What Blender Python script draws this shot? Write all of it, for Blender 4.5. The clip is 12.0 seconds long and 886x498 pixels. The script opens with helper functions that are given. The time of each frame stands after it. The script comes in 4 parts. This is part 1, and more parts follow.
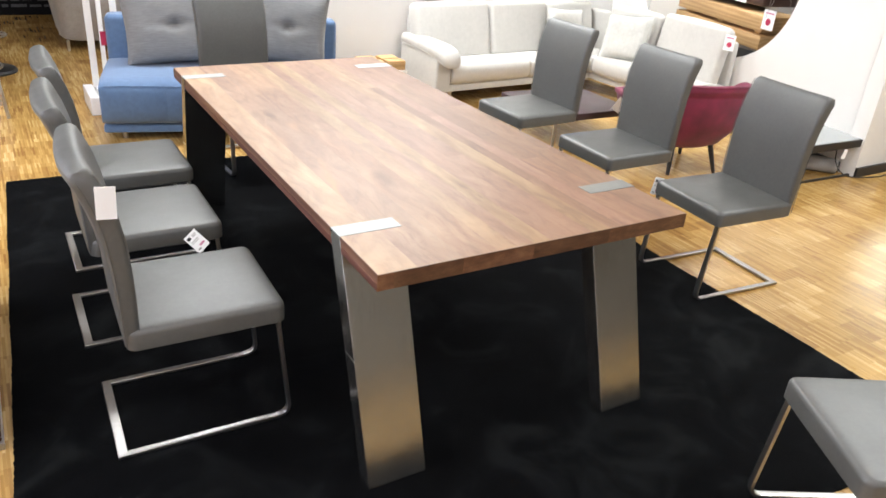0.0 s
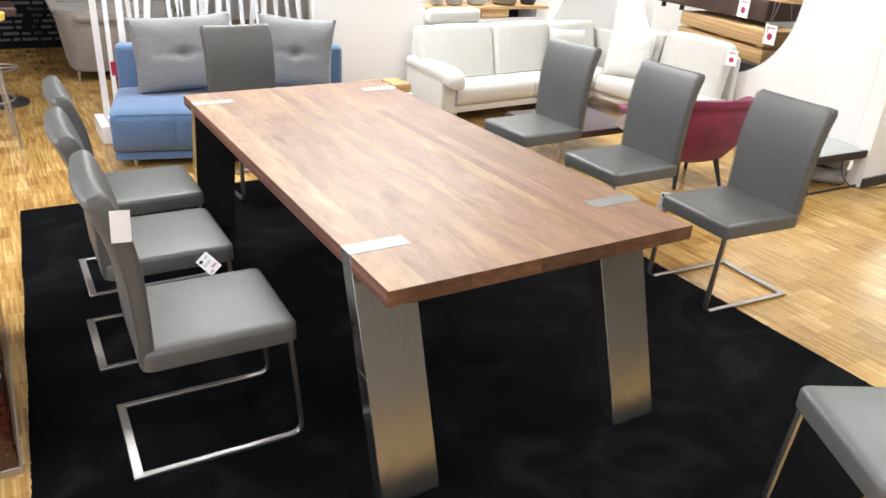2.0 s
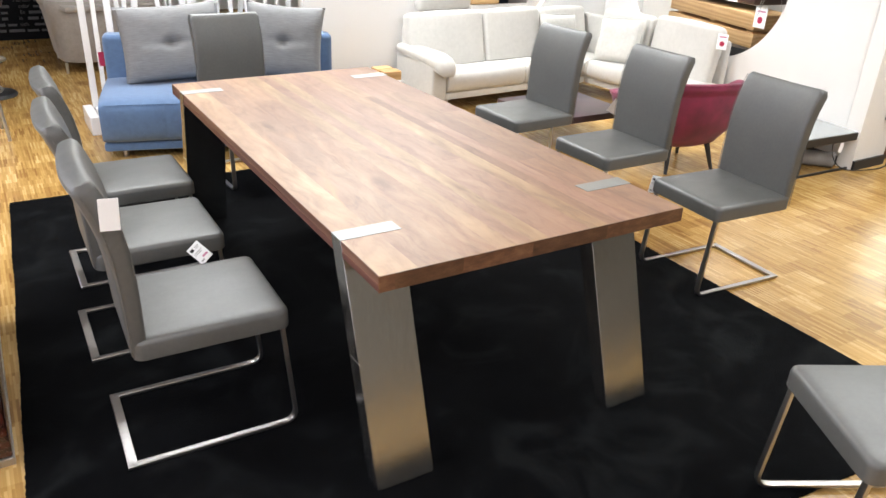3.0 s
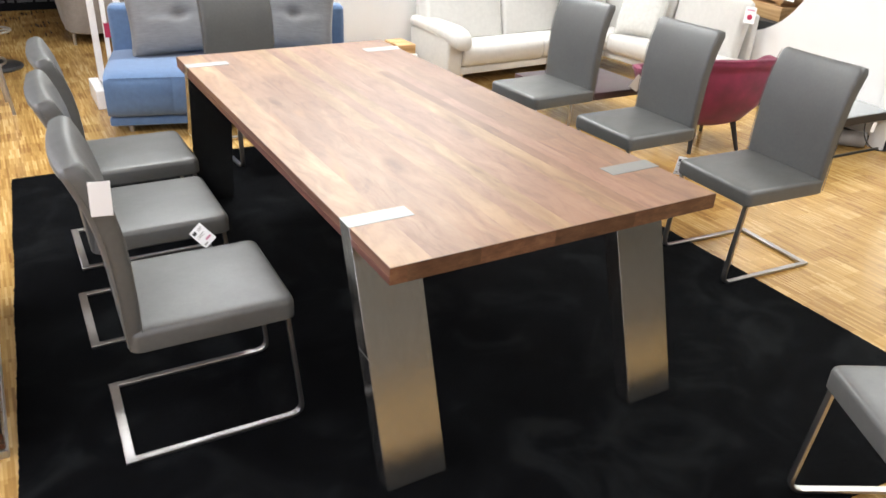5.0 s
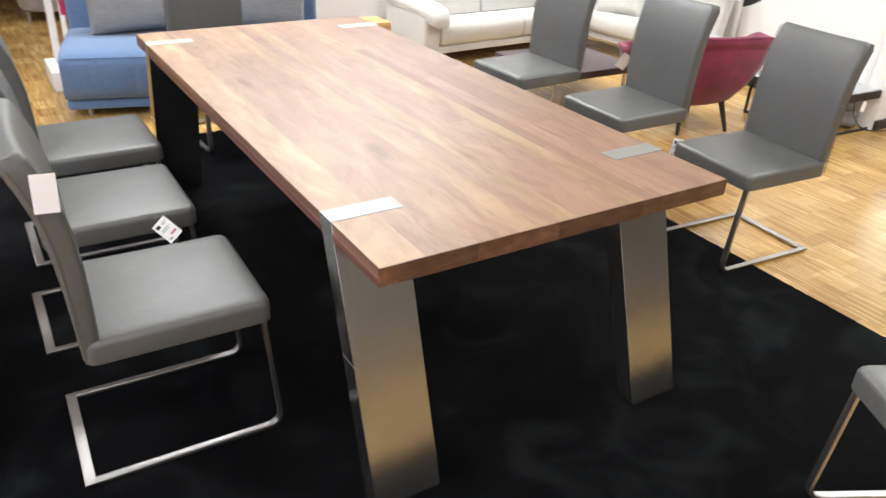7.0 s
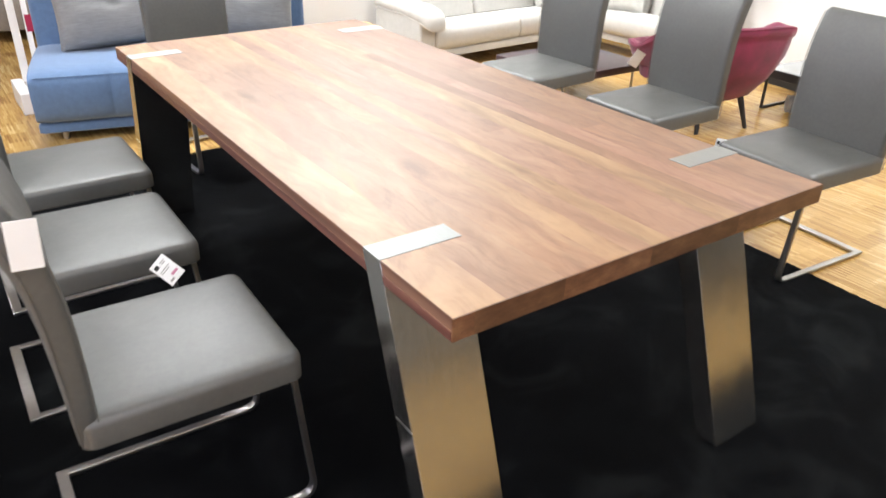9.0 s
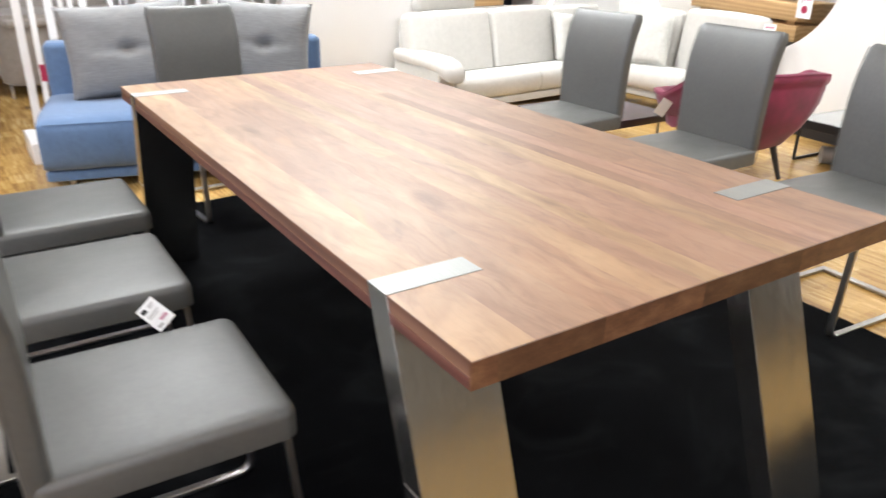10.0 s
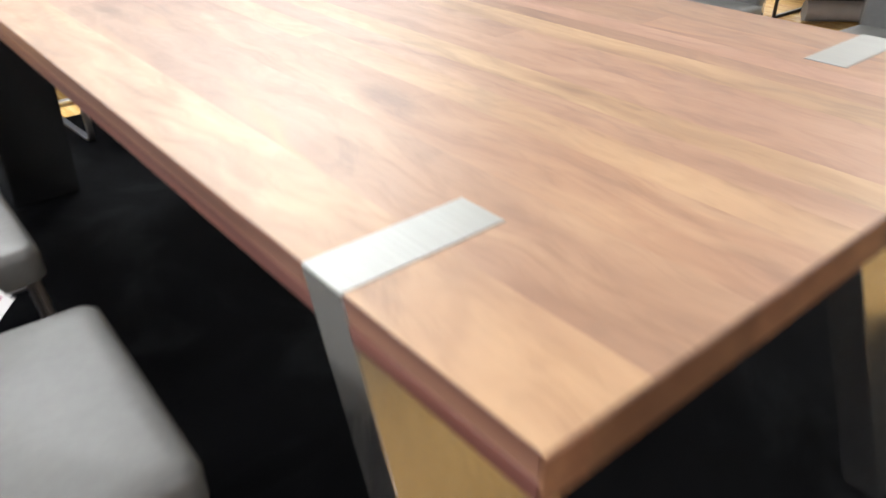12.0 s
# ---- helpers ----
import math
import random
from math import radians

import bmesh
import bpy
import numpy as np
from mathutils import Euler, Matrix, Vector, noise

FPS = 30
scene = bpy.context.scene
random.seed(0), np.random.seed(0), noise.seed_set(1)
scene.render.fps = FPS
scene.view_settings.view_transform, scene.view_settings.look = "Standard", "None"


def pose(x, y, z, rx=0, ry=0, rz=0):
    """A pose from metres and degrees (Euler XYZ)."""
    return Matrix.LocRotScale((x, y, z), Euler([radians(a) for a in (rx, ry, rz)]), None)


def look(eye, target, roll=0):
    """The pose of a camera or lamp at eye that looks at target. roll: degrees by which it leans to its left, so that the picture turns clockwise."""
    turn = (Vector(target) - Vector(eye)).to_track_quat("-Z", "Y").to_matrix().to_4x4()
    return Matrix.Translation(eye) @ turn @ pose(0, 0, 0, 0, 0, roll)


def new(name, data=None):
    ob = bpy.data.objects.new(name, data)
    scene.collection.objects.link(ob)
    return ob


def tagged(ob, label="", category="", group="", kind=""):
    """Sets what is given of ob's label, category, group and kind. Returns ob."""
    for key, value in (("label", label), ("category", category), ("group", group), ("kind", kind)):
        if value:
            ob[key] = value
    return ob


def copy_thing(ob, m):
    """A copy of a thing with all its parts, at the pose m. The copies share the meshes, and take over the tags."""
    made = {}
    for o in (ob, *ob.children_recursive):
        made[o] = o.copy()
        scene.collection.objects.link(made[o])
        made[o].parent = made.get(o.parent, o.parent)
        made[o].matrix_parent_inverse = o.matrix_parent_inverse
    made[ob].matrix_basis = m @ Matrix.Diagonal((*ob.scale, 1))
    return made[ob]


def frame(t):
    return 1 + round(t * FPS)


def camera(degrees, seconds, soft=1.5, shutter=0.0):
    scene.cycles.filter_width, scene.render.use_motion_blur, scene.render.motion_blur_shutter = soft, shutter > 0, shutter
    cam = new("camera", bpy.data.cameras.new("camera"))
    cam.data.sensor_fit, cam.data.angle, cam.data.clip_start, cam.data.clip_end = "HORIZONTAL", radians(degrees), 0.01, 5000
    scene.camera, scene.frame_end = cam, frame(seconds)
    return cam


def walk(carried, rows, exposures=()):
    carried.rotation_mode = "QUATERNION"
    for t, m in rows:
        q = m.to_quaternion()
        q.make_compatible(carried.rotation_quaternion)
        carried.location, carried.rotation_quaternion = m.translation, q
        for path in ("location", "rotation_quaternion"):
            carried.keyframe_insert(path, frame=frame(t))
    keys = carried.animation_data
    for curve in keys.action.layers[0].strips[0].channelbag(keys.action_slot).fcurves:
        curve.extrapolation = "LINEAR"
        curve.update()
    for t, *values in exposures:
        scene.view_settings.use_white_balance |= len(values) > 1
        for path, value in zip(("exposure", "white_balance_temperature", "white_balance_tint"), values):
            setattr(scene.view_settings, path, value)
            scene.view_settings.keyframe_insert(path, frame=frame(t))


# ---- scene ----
cam = camera(61.5, 12.0, shutter=0.9)
PATH = [
    (0, (-0.785, -1.54, 1.7), (0.178, -0.027, 0.816), 4.9),
    (0.5, (-0.79, -1.543, 1.708), (0.189, -0.026, 0.848), 5.2),
    (1, (-0.793, -1.548, 1.705), (0.172, -0.013, 0.859), 4.6),
    (1.5, (-0.798, -1.564, 1.702), (0.16, -0.015, 0.877), 4.2),
    (2, (-0.801, -1.566, 1.697), (0.152, -0.018, 0.864), 3.3),
    (2.5, (-0.797, -1.568, 1.69), (0.172, -0.039, 0.839), 3.2),
    (3, (-0.795, -1.575, 1.684), (0.167, -0.046, 0.826), 2.8),
    (5, (-0.724, -1.442, 1.653), (0.196, 0.077, 0.733), 2.9),
    (5.5, (-0.672, -1.412, 1.641), (0.255, 0.089, 0.699), 3.8),
    (6, (-0.643, -1.377, 1.633), (0.241, 0.155, 0.7), 3.1),
    (6.5, (-0.646, -1.331, 1.616), (0.263, 0.172, 0.66), 3.5),
    (8.3, (-0.724, -0.989, 1.524), (0.38, 0.388, 0.582), 2.1),
    (8.5, (-0.709, -0.959, 1.521), (0.377, 0.429, 0.576), 2.1),
    (9, (-0.65, -0.879, 1.479), (0.373, 0.56, 0.539), 1.6),
    (9.2, (-0.623, -0.857, 1.458), (0.411, 0.61, 0.576), 1),
    (9.5, (-0.593, -0.824, 1.421), (0.434, 0.688, 0.609), 2),
    (9.7, (-0.582, -0.791, 1.382), (0.392, 0.731, 0.526), 0.6),
    (10, (-0.55, -0.746, 1.332), (0.469, 0.785, 0.546), 1.1),
    (10.2, (-0.532, -0.726, 1.301), (0.516, 0.758, 0.465), 1.9),
    (10.5, (-0.51, -0.661, 1.252), (0.529, 0.75, 0.287), 1.6),
    (10.7, (-0.489, -0.606, 1.23), (0.517, 0.782, 0.198), -0.6),
    (11, (-0.459, -0.543, 1.18), (0.619, 0.79, 0.149), 1),
    (11.5, (-0.398, -0.424, 1.16), (0.682, 0.914, 0.138), -0.3),
    (12, (-0.275, -0.232, 1.142), (0.8, 1.088, 0.093), -0.8),
]
walk(cam, [(t, look(eye, target, roll)) for t, eye, target, roll in PATH],
     exposures=[(0, 0.20), (6.5, 0.22), (8.5, 0.40), (9, 0.40), (10, 0.26), (10.5, 0.05), (11, 0.05), (11.5, 0.20), (12, 0.37)])

# ---- world and light ----
world = bpy.data.worlds.new("world")
scene.world = world
world.use_nodes = True
world.node_tree.nodes["Background"].inputs[0].default_value = (0.9, 0.95, 1.0, 1)
world.node_tree.nodes["Background"].inputs[1].default_value = 0.3


def area(name, x, y, z, sx, sy, power, colour, aim):
    data = bpy.data.lights.new(name, "AREA")
    data.shape, data.size, data.size_y, data.energy, data.color = "RECTANGLE", sx, sy, power, colour
    ob = new(name, data)
    ob.matrix_world = look((x, y, z), aim)
    return ob


WARM, DAY = (0.955, 0.985, 1.0), (0.90, 1.0, 0.94)
# ceiling luminaires of the showroom, unseen: places and powers set to match surface brightness
for lx, ly, sx, sy, lw in (
    (1.3, 4.0, 3.2, 0.7, 208), (4.0, 0.4, 0.6, 0.6, 70), (-1.9, 1.2, 1.4, 1.8, 70), (-0.8, -1.8, 2.0, 1.2, 36), (2.8, -1.6, 1.2, 0.8, 72),
    # added to light the mirrored floor behind, the shelf, the sideboard, the far left
    (1.2, -4.6, 2.4, 0.8, 45), (5.3, 3.3, 0.7, 1.8, 105), (3.6, 5.0, 2.4, 0.5, 60), (-1.4, 6.2, 1.4, 1.0, 2)):
    area("ceiling_lamp", lx, ly, 3.2, sx, sy, lw, WARM, (lx, ly, 0))
# unseen fill lamps in place of windows: beside, behind and far right of camera
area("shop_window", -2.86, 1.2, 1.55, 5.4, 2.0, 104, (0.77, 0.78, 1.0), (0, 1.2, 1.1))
# front fill, set where the steel legs don't mirror it
area("shop_window", -1.6, -5.95, 1.7, 2.2, 1.6, 60, (0.84, 0.82, 1.0), (0.4, 0, 1.2))
area("shop_window", 9.4, 1.6, 2.1, 4.5, 1.6, 110, DAY, (2.5, 1.0, 0.6))

# ---- materials ----


def material(name):
    m = bpy.data.materials.new(name)
    m.use_nodes = True
    return m, m.node_tree.nodes, m.node_tree.links, m.node_tree.nodes["Principled BSDF"]


def coords(nodes, links, scale=(1, 1, 1), turn=0.0, source="Object"):
    tc, mp = nodes.new("ShaderNodeTexCoord"), nodes.new("ShaderNodeMapping")
    mp.inputs["Scale"].default_value = scale
    mp.inputs["Rotation"].default_value = (0, 0, turn)
    links.new(tc.outputs[source], mp.inputs["Vector"])
    return mp.outputs["Vector"]


def noise_node(nodes, links, vec, scale, detail=4.0, rough=0.6):
    n = nodes.new("ShaderNodeTexNoise")
    n.inputs["Scale"].default_value, n.inputs["Detail"].default_value, n.inputs["Roughness"].default_value = scale, detail, rough
    links.new(vec, n.inputs["Vector"])
    return n.outputs["Fac"]


def ramp(nodes, links, fac, stops):
    r = nodes.new("ShaderNodeValToRGB")
    while len(r.color_ramp.elements) < len(stops):
        r.color_ramp.elements.new(0.5)
    for e, (p, c) in zip(r.color_ramp.elements, stops):
        e.position, e.color = p, (*c, 1)
    links.new(fac, r.inputs["Fac"])
    return r.outputs["Color"]


def mixed(nodes, links, mode, fac, a, b):
    n = nodes.new("ShaderNodeMix")
    n.data_type, n.blend_type = "RGBA", mode
    for value, k in ((fac, 0), (a, 6), (b, 7)):
        if isinstance(value, (int, float)):
            n.inputs[k].default_value = value
        elif isinstance(value, tuple):
            n.inputs[k].default_value = (*value, 1)
        else:
            links.new(value, n.inputs[k])
    return n.outputs[2]


def bump(nodes, links, bsdf, height, strength, distance):
    b = nodes.new("ShaderNodeBump")
    b.inputs["Strength"].default_value, b.inputs["Distance"].default_value = strength, distance
    links.new(height, b.inputs["Height"])
    links.new(b.outputs["Normal"], bsdf.inputs["Normal"])


def plain(name, colour, rough=0.5, metal=0.0, spread=0.12, scale=6.0, grain=180.0, relief=0.15, depth=0.001, coat=0.0, sheen=0.0, source="Object"):
    """Paint, leather, cloth, metal: a base colour with broad stains and a fine grain."""
    m, nodes, links, bsdf = material(name)
    vec = coords(nodes, links, source=source)
    broad = noise_node(nodes, links, vec, scale)
    fine = noise_node(nodes, links, vec, grain, 3.0)
    lo, hi = tuple(c * (1 - spread) for c in colour), tuple(min(1, c * (1 + spread)) for c in colour)
    c1 = ramp(nodes, links, broad, ((0.3, lo), (0.7, hi)))
    c2 = mixed(nodes, links, "MULTIPLY", 0.35, c1, ramp(nodes, links, fine, ((0.3, (0.75,) * 3), (0.7, (1.0,) * 3))))
    links.new(c2, bsdf.inputs["Base Color"])
    bsdf.inputs["Metallic"].default_value = metal
    r = nodes.new("ShaderNodeMapRange")
    r.inputs["To Min"].default_value, r.inputs["To Max"].default_value = max(0.02, rough - 0.07), min(1, rough + 0.07)
    links.new(broad, r.inputs["Value"])
    links.new(r.outputs["Result"], bsdf.inputs["Roughness"])
    bsdf.inputs["Coat Weight"].default_value = coat
    bsdf.inputs["Sheen Weight"].default_value = sheen
    bump(nodes, links, bsdf, fine, relief, depth)
    return m


def cloth(name, colour, spread=0.15, weave=420.0, relief=0.4, sheen=0.3, streak=(1, 1, 1), rough=0.9):
    """Woven cloth: two crossed thread waves, slubs and broad shading."""
    m, nodes, links, bsdf = material(name)
    vec = coords(nodes, links)
    heights = []
    for axis in ("X", "Z"):
        w = nodes.new("ShaderNodeTexWave")
        w.bands_direction = axis
        w.inputs["Scale"].default_value, w.inputs["Distortion"].default_value = weave / 6.3, 1.5
        links.new(vec, w.inputs["Vector"])
        heights.append(w.outputs["Fac"])
    both = mixed(nodes, links, "MIX", 0.5, heights[0], heights[1])
    slub = noise_node(nodes, links, coords(nodes, links, streak), 30.0, 5.0, 0.7)
    broad = noise_node(nodes, links, vec, 4.0)
    lo, hi = tuple(c * (1 - spread) for c in colour), tuple(min(1, c * (1 + spread)) for c in colour)
    c1 = ramp(nodes, links, slub, ((0.32, lo), (0.68, hi)))
    c2 = mixed(nodes, links, "MULTIPLY", 0.3, c1, ramp(nodes, links, broad, ((0.3, (0.8,) * 3), (0.7, (1.0,) * 3))))
    c3 = mixed(nodes, links, "MULTIPLY", 0.06, c2, both)
    links.new(c3, bsdf.inputs["Base Color"])
    bsdf.inputs["Roughness"].default_value = rough
    bsdf.inputs["Sheen Weight"].default_value = sheen
    bump(nodes, links, bsdf, both, relief, 0.0008)
    return m


def wood(name, stops, along="Y", grain=1.0, rough=0.45, per_piece=0.25, coat=0.0):
    """Timber with long streaks along one axis; pieces differ by Object Info's Random."""
    m, nodes, links, bsdf = material(name)
    info = nodes.new("ShaderNodeObjectInfo")
    tc = nodes.new("ShaderNodeTexCoord")
    off = nodes.new("ShaderNodeVectorMath")
    off.operation = "ADD"
    mul = nodes.new("ShaderNodeMath")
    mul.operation, mul.inputs[1].default_value = "MULTIPLY", 37.0
    links.new(info.outputs["Random"], mul.inputs[0])
    links.new(tc.outputs["Object"], off.inputs[0])
    links.new(mul.outputs[0], off.inputs[1])

    def stretched(k, side):
        mp = nodes.new("ShaderNodeMapping")
        mp.inputs["Scale"].default_value = {"X": (k, side, side), "Y": (side, k, side), "Z": (side, side, k)}[along]
        links.new(off.outputs[0], mp.inputs["Vector"])
        return mp.outputs["Vector"]

    big = noise_node(nodes, links, stretched(0.7, 9.0 * grain), 1.0, 3.0, 0.55)
    fibre = noise_node(nodes, links, stretched(4.0, 120.0 * grain), 1.0, 4.0, 0.7)
    w = nodes.new("ShaderNodeTexWave")
    w.inputs["Scale"].default_value, w.inputs["Distortion"].default_value, w.inputs["Detail"].default_value = 1.0, 7.0, 3.0
    w.bands_direction = "Z" if along != "Z" else "X"
    links.new(stretched(0.9, 11.0 * grain), w.inputs["Vector"])
    rings = mixed(nodes, links, "MIX", 0.42, big, w.outputs["Fac"])
    c1 = ramp(nodes, links, rings, stops)
    c2 = mixed(nodes, links, "MULTIPLY", 0.45, c1, ramp(nodes, links, fibre, ((0.3, (0.62, 0.58, 0.55)), (0.65, (1, 1, 1)))))
    tone = nodes.new("ShaderNodeMapRange")
    tone.inputs["To Min"].default_value, tone.inputs["To Max"].default_value = 1 - per_piece, 1 + per_piece
    links.new(info.outputs["Random"], tone.inputs["Value"])
    hsv = nodes.new("ShaderNodeHueSaturation")
    links.new(tone.outputs["Result"], hsv.inputs["Value"])
    links.new(c2, hsv.inputs["Color"])
    links.new(hsv.outputs["Color"], bsdf.inputs["Base Color"])
    r = nodes.new("ShaderNodeMapRange")
    r.inputs["To Min"].default_value, r.inputs["To Max"].default_value = rough - 0.08, rough + 0.1
    links.new(fibre, r.inputs["Value"])
    links.new(r.outputs["Result"], bsdf.inputs["Roughness"])
    bsdf.inputs["Coat Weight"].default_value = coat
    bump(nodes, links, bsdf, fibre, 0.12, 0.0006)
    return m


def walnut(name):
    """Oiled walnut: each stave tinted by its own colour, with drawn-out figure, fine pores, pale sapwood and a few knots."""
    m, nodes, links, bsdf = material(name)
    info, tc = nodes.new("ShaderNodeObjectInfo"), nodes.new("ShaderNodeTexCoord")
    mul, add = nodes.new("ShaderNodeMath"), nodes.new("ShaderNodeVectorMath")
    mul.operation, mul.inputs[1].default_value, add.operation = "MULTIPLY", 37.0, "ADD"
    links.new(info.outputs["Random"], mul.inputs[0])
    links.new(tc.outputs["Object"], add.inputs[0])
    links.new(mul.outputs[0], add.inputs[1])

    # the grain wanders to and fro along the stave
    drift, span3, bent = nodes.new("ShaderNodeTexNoise"), nodes.new("ShaderNodeVectorMath"), nodes.new("ShaderNodeVectorMath")
    drift.inputs["Scale"].default_value, drift.inputs["Detail"].default_value = 4.5, 2.0
    links.new(add.outputs[0], drift.inputs["Vector"])
    span3.operation, span3.inputs[1].default_value, span3.inputs[2].default_value, bent.operation = "MULTIPLY_ADD", (0.07, 0.02, 0), (-0.035, -0.01, 0), "ADD"
    links.new(drift.outputs["Color"], span3.inputs[0])
    links.new(add.outputs[0], bent.inputs[0])
    links.new(span3.outputs[0], bent.inputs[1])

    def scaled(x, y, z):
        mp = nodes.new("ShaderNodeMapping")
        mp.inputs["Scale"].default_value = (x, y, z)
        links.new(bent.outputs[0], mp.inputs["Vector"])
        return mp.outputs["Vector"]

    def field(x, y, z, detail, rough, twist=0.0):
        n = nodes.new("ShaderNodeTexNoise")
        n.inputs["Scale"].default_value, n.inputs["Detail"].default_value, n.inputs["Roughness"].default_value, n.inputs["Distortion"].default_value = 1.0, detail, rough, twist
        links.new(scaled(x, y, z), n.inputs["Vector"])
        return n.outputs["Fac"]

    tone = field(4.5, 1.1, 2.0, 2.0, 0.5, 0.4)
    figure = field(11.0, 2.2, 4.0, 3.0, 0.5, 1.1)
    streak = field(70.0, 3.5, 20.0, 2.0, 0.5)
    pores = field(420.0, 16.0, 60.0, 2.0, 0.5)
    c = ramp(nodes, links, figure, ((0.27, (0.250, 0.140, 0.082)), (0.42, (0.300, 0.174, 0.100)), (0.56, (0.338, 0.203, 0.117)), (0.74, (0.395, 0.252, 0.145))))
    c = mixed(nodes, links, "MULTIPLY", 0.9, c, ramp(nodes, links, tone, ((0.30, (0.86, 0.82, 0.83)), (0.50, (1.0, 1.0, 1.0)), (0.70, (1.12, 1.15, 1.12)))))
    # cathedral growth rings: level lines of a slow swell drawn out along the stave
    swell = field(4.6, 0.75, 1.5, 1.2, 0.4, 0.5)
    turns, wavy = nodes.new("ShaderNodeMath"), nodes.new("ShaderNodeMath")
    turns.operation, turns.inputs[1].default_value, wavy.operation = "MULTIPLY", 95.0, "SINE"
    links.new(swell, turns.inputs[0])
    links.new(turns.outputs[0], wavy.inputs[0])
    grow = ramp(nodes, links, field(3.0, 1.2, 1.0, 2.0, 0.5), ((0.40, (0, 0, 0)), (0.62, (0.5, 0.5, 0.5))))
    rings = ramp(nodes, links, wavy.outputs[0], ((0.0, (1.0, 1.0, 1.0)), (0.55, (0.93, 0.91, 0.90)), (1.0, (0.74, 0.69, 0.67))))
    c = mixed(nodes, links, "MULTIPLY", grow, c, rings)
    c = mixed(nodes, links, "MULTIPLY", 0.09, c, ramp(nodes, links, streak, ((0.32, (0.66, 0.62, 0.60)), (0.55, (1, 1, 1)))))
    c = mixed(nodes, links, "MULTIPLY", 0.12, c, ramp(nodes, links, pores, ((0.36, (0.45, 0.42, 0.40)), (0.46, (1, 1, 1)))))
    # grey-brown mineral blotches
    mineral = field(13.0, 4.0, 6.0, 4.0, 0.55, 1.4)
    c = mixed(nodes, links, "MULTIPLY", 0.42, c, ramp(nodes, links, mineral, ((0.33, (0.62, 0.62, 0.66)), (0.47, (1, 1, 1)))))
    flame = field(26.0, 8.0, 8.0, 3.0, 0.5, 2.2)
    c = mixed(nodes, links, "MULTIPLY", 0.24, c, ramp(nodes, links, flame, ((0.38, (0.68, 0.62, 0.58)), (0.52, (1, 1, 1)))))
    # thin orange sapwood lines, here and there
    line = ramp(nodes, links, field(5.0, 0.35, 2.0, 2.0, 0.4, 0.5), ((0.560, (0, 0, 0)), (0.58, (1, 1, 1)), (0.600, (0, 0, 0))))
    patch = ramp(nodes, links, field(3.0, 1.3, 2.0, 1.0, 0.5), ((0.56, (0, 0, 0)), (0.70, (0.8, 0.8, 0.8))))
    c = mixed(nodes, links, "MIX", mixed(nodes, links, "MULTIPLY", 1.0, line, patch), c, (0.52, 0.28, 0.12))
    # small dark knots and pin marks, ragged and few
    vor = nodes.new("ShaderNodeTexVoronoi")
    vor.inputs["Scale"].default_value = 1.0
    links.new(scaled(4.2, 1.5, 1.0), vor.inputs["Vector"])
    rag = field(30.0, 12.0, 5.0, 4.0, 0.7)
    dist = nodes.new("ShaderNodeMath")
    dist.operation = "MULTIPLY_ADD"
    links.new(rag, dist.inputs[0])
    dist.inputs[1].default_value = 0.16
    links.new(vor.outputs["Distance"], dist.inputs[2])
    c = mixed(nodes, links, "MULTIPLY", 1.0, c, info.outputs["Color"])
    c = mixed(nodes, links, "MULTIPLY", 0.6, c, ramp(nodes, links, dist.outputs[0], ((0.12, (0.40, 0.34, 0.31)), (0.22, (1, 1, 1)))))
    span = nodes.new("ShaderNodeMapRange")
    span.inputs["To Min"].default_value, span.inputs["To Max"].default_value = 0.92, 1.04
    links.new(info.outputs["Random"], span.inputs["Value"])
    hsv = nodes.new("ShaderNodeHueSaturation")
    frac = nodes.new("ShaderNodeMath")
    frac.operation, frac.inputs[1].default_value = "MULTIPLY", 7.31
    links.new(info.outputs["Random"], frac.inputs[0])
    wrap = nodes.new("ShaderNodeMath")
    wrap.operation = "FRACT"
    links.new(frac.outputs[0], wrap.inputs[0])
    hue = nodes.new("ShaderNodeMapRange")
    hue.inputs["To Min"].default_value, hue.inputs["To Max"].default_value = 0.493, 0.507
    links.new(wrap.outputs[0], hue.inputs["Value"])
    links.new(hue.outputs["Result"], hsv.inputs["Hue"])
    hsv.inputs["Saturation"].default_value = 0.99
    links.new(span.outputs["Result"], hsv.inputs["Value"])
    links.new(c, hsv.inputs["Color"])
    links.new(hsv.outputs["Color"], bsdf.inputs["Base Color"])
    r = nodes.new("ShaderNodeMapRange")
    r.inputs["To Min"].default_value, r.inputs["To Max"].default_value = 0.42, 0.53
    bsdf.inputs["Specular IOR Level"].default_value = 0.64
    links.new(streak, r.inputs["Value"])
    links.new(r.outputs["Result"], bsdf.inputs["Roughness"])
    bump(nodes, links, bsdf, pores, 0.10, 0.0004)
    return m


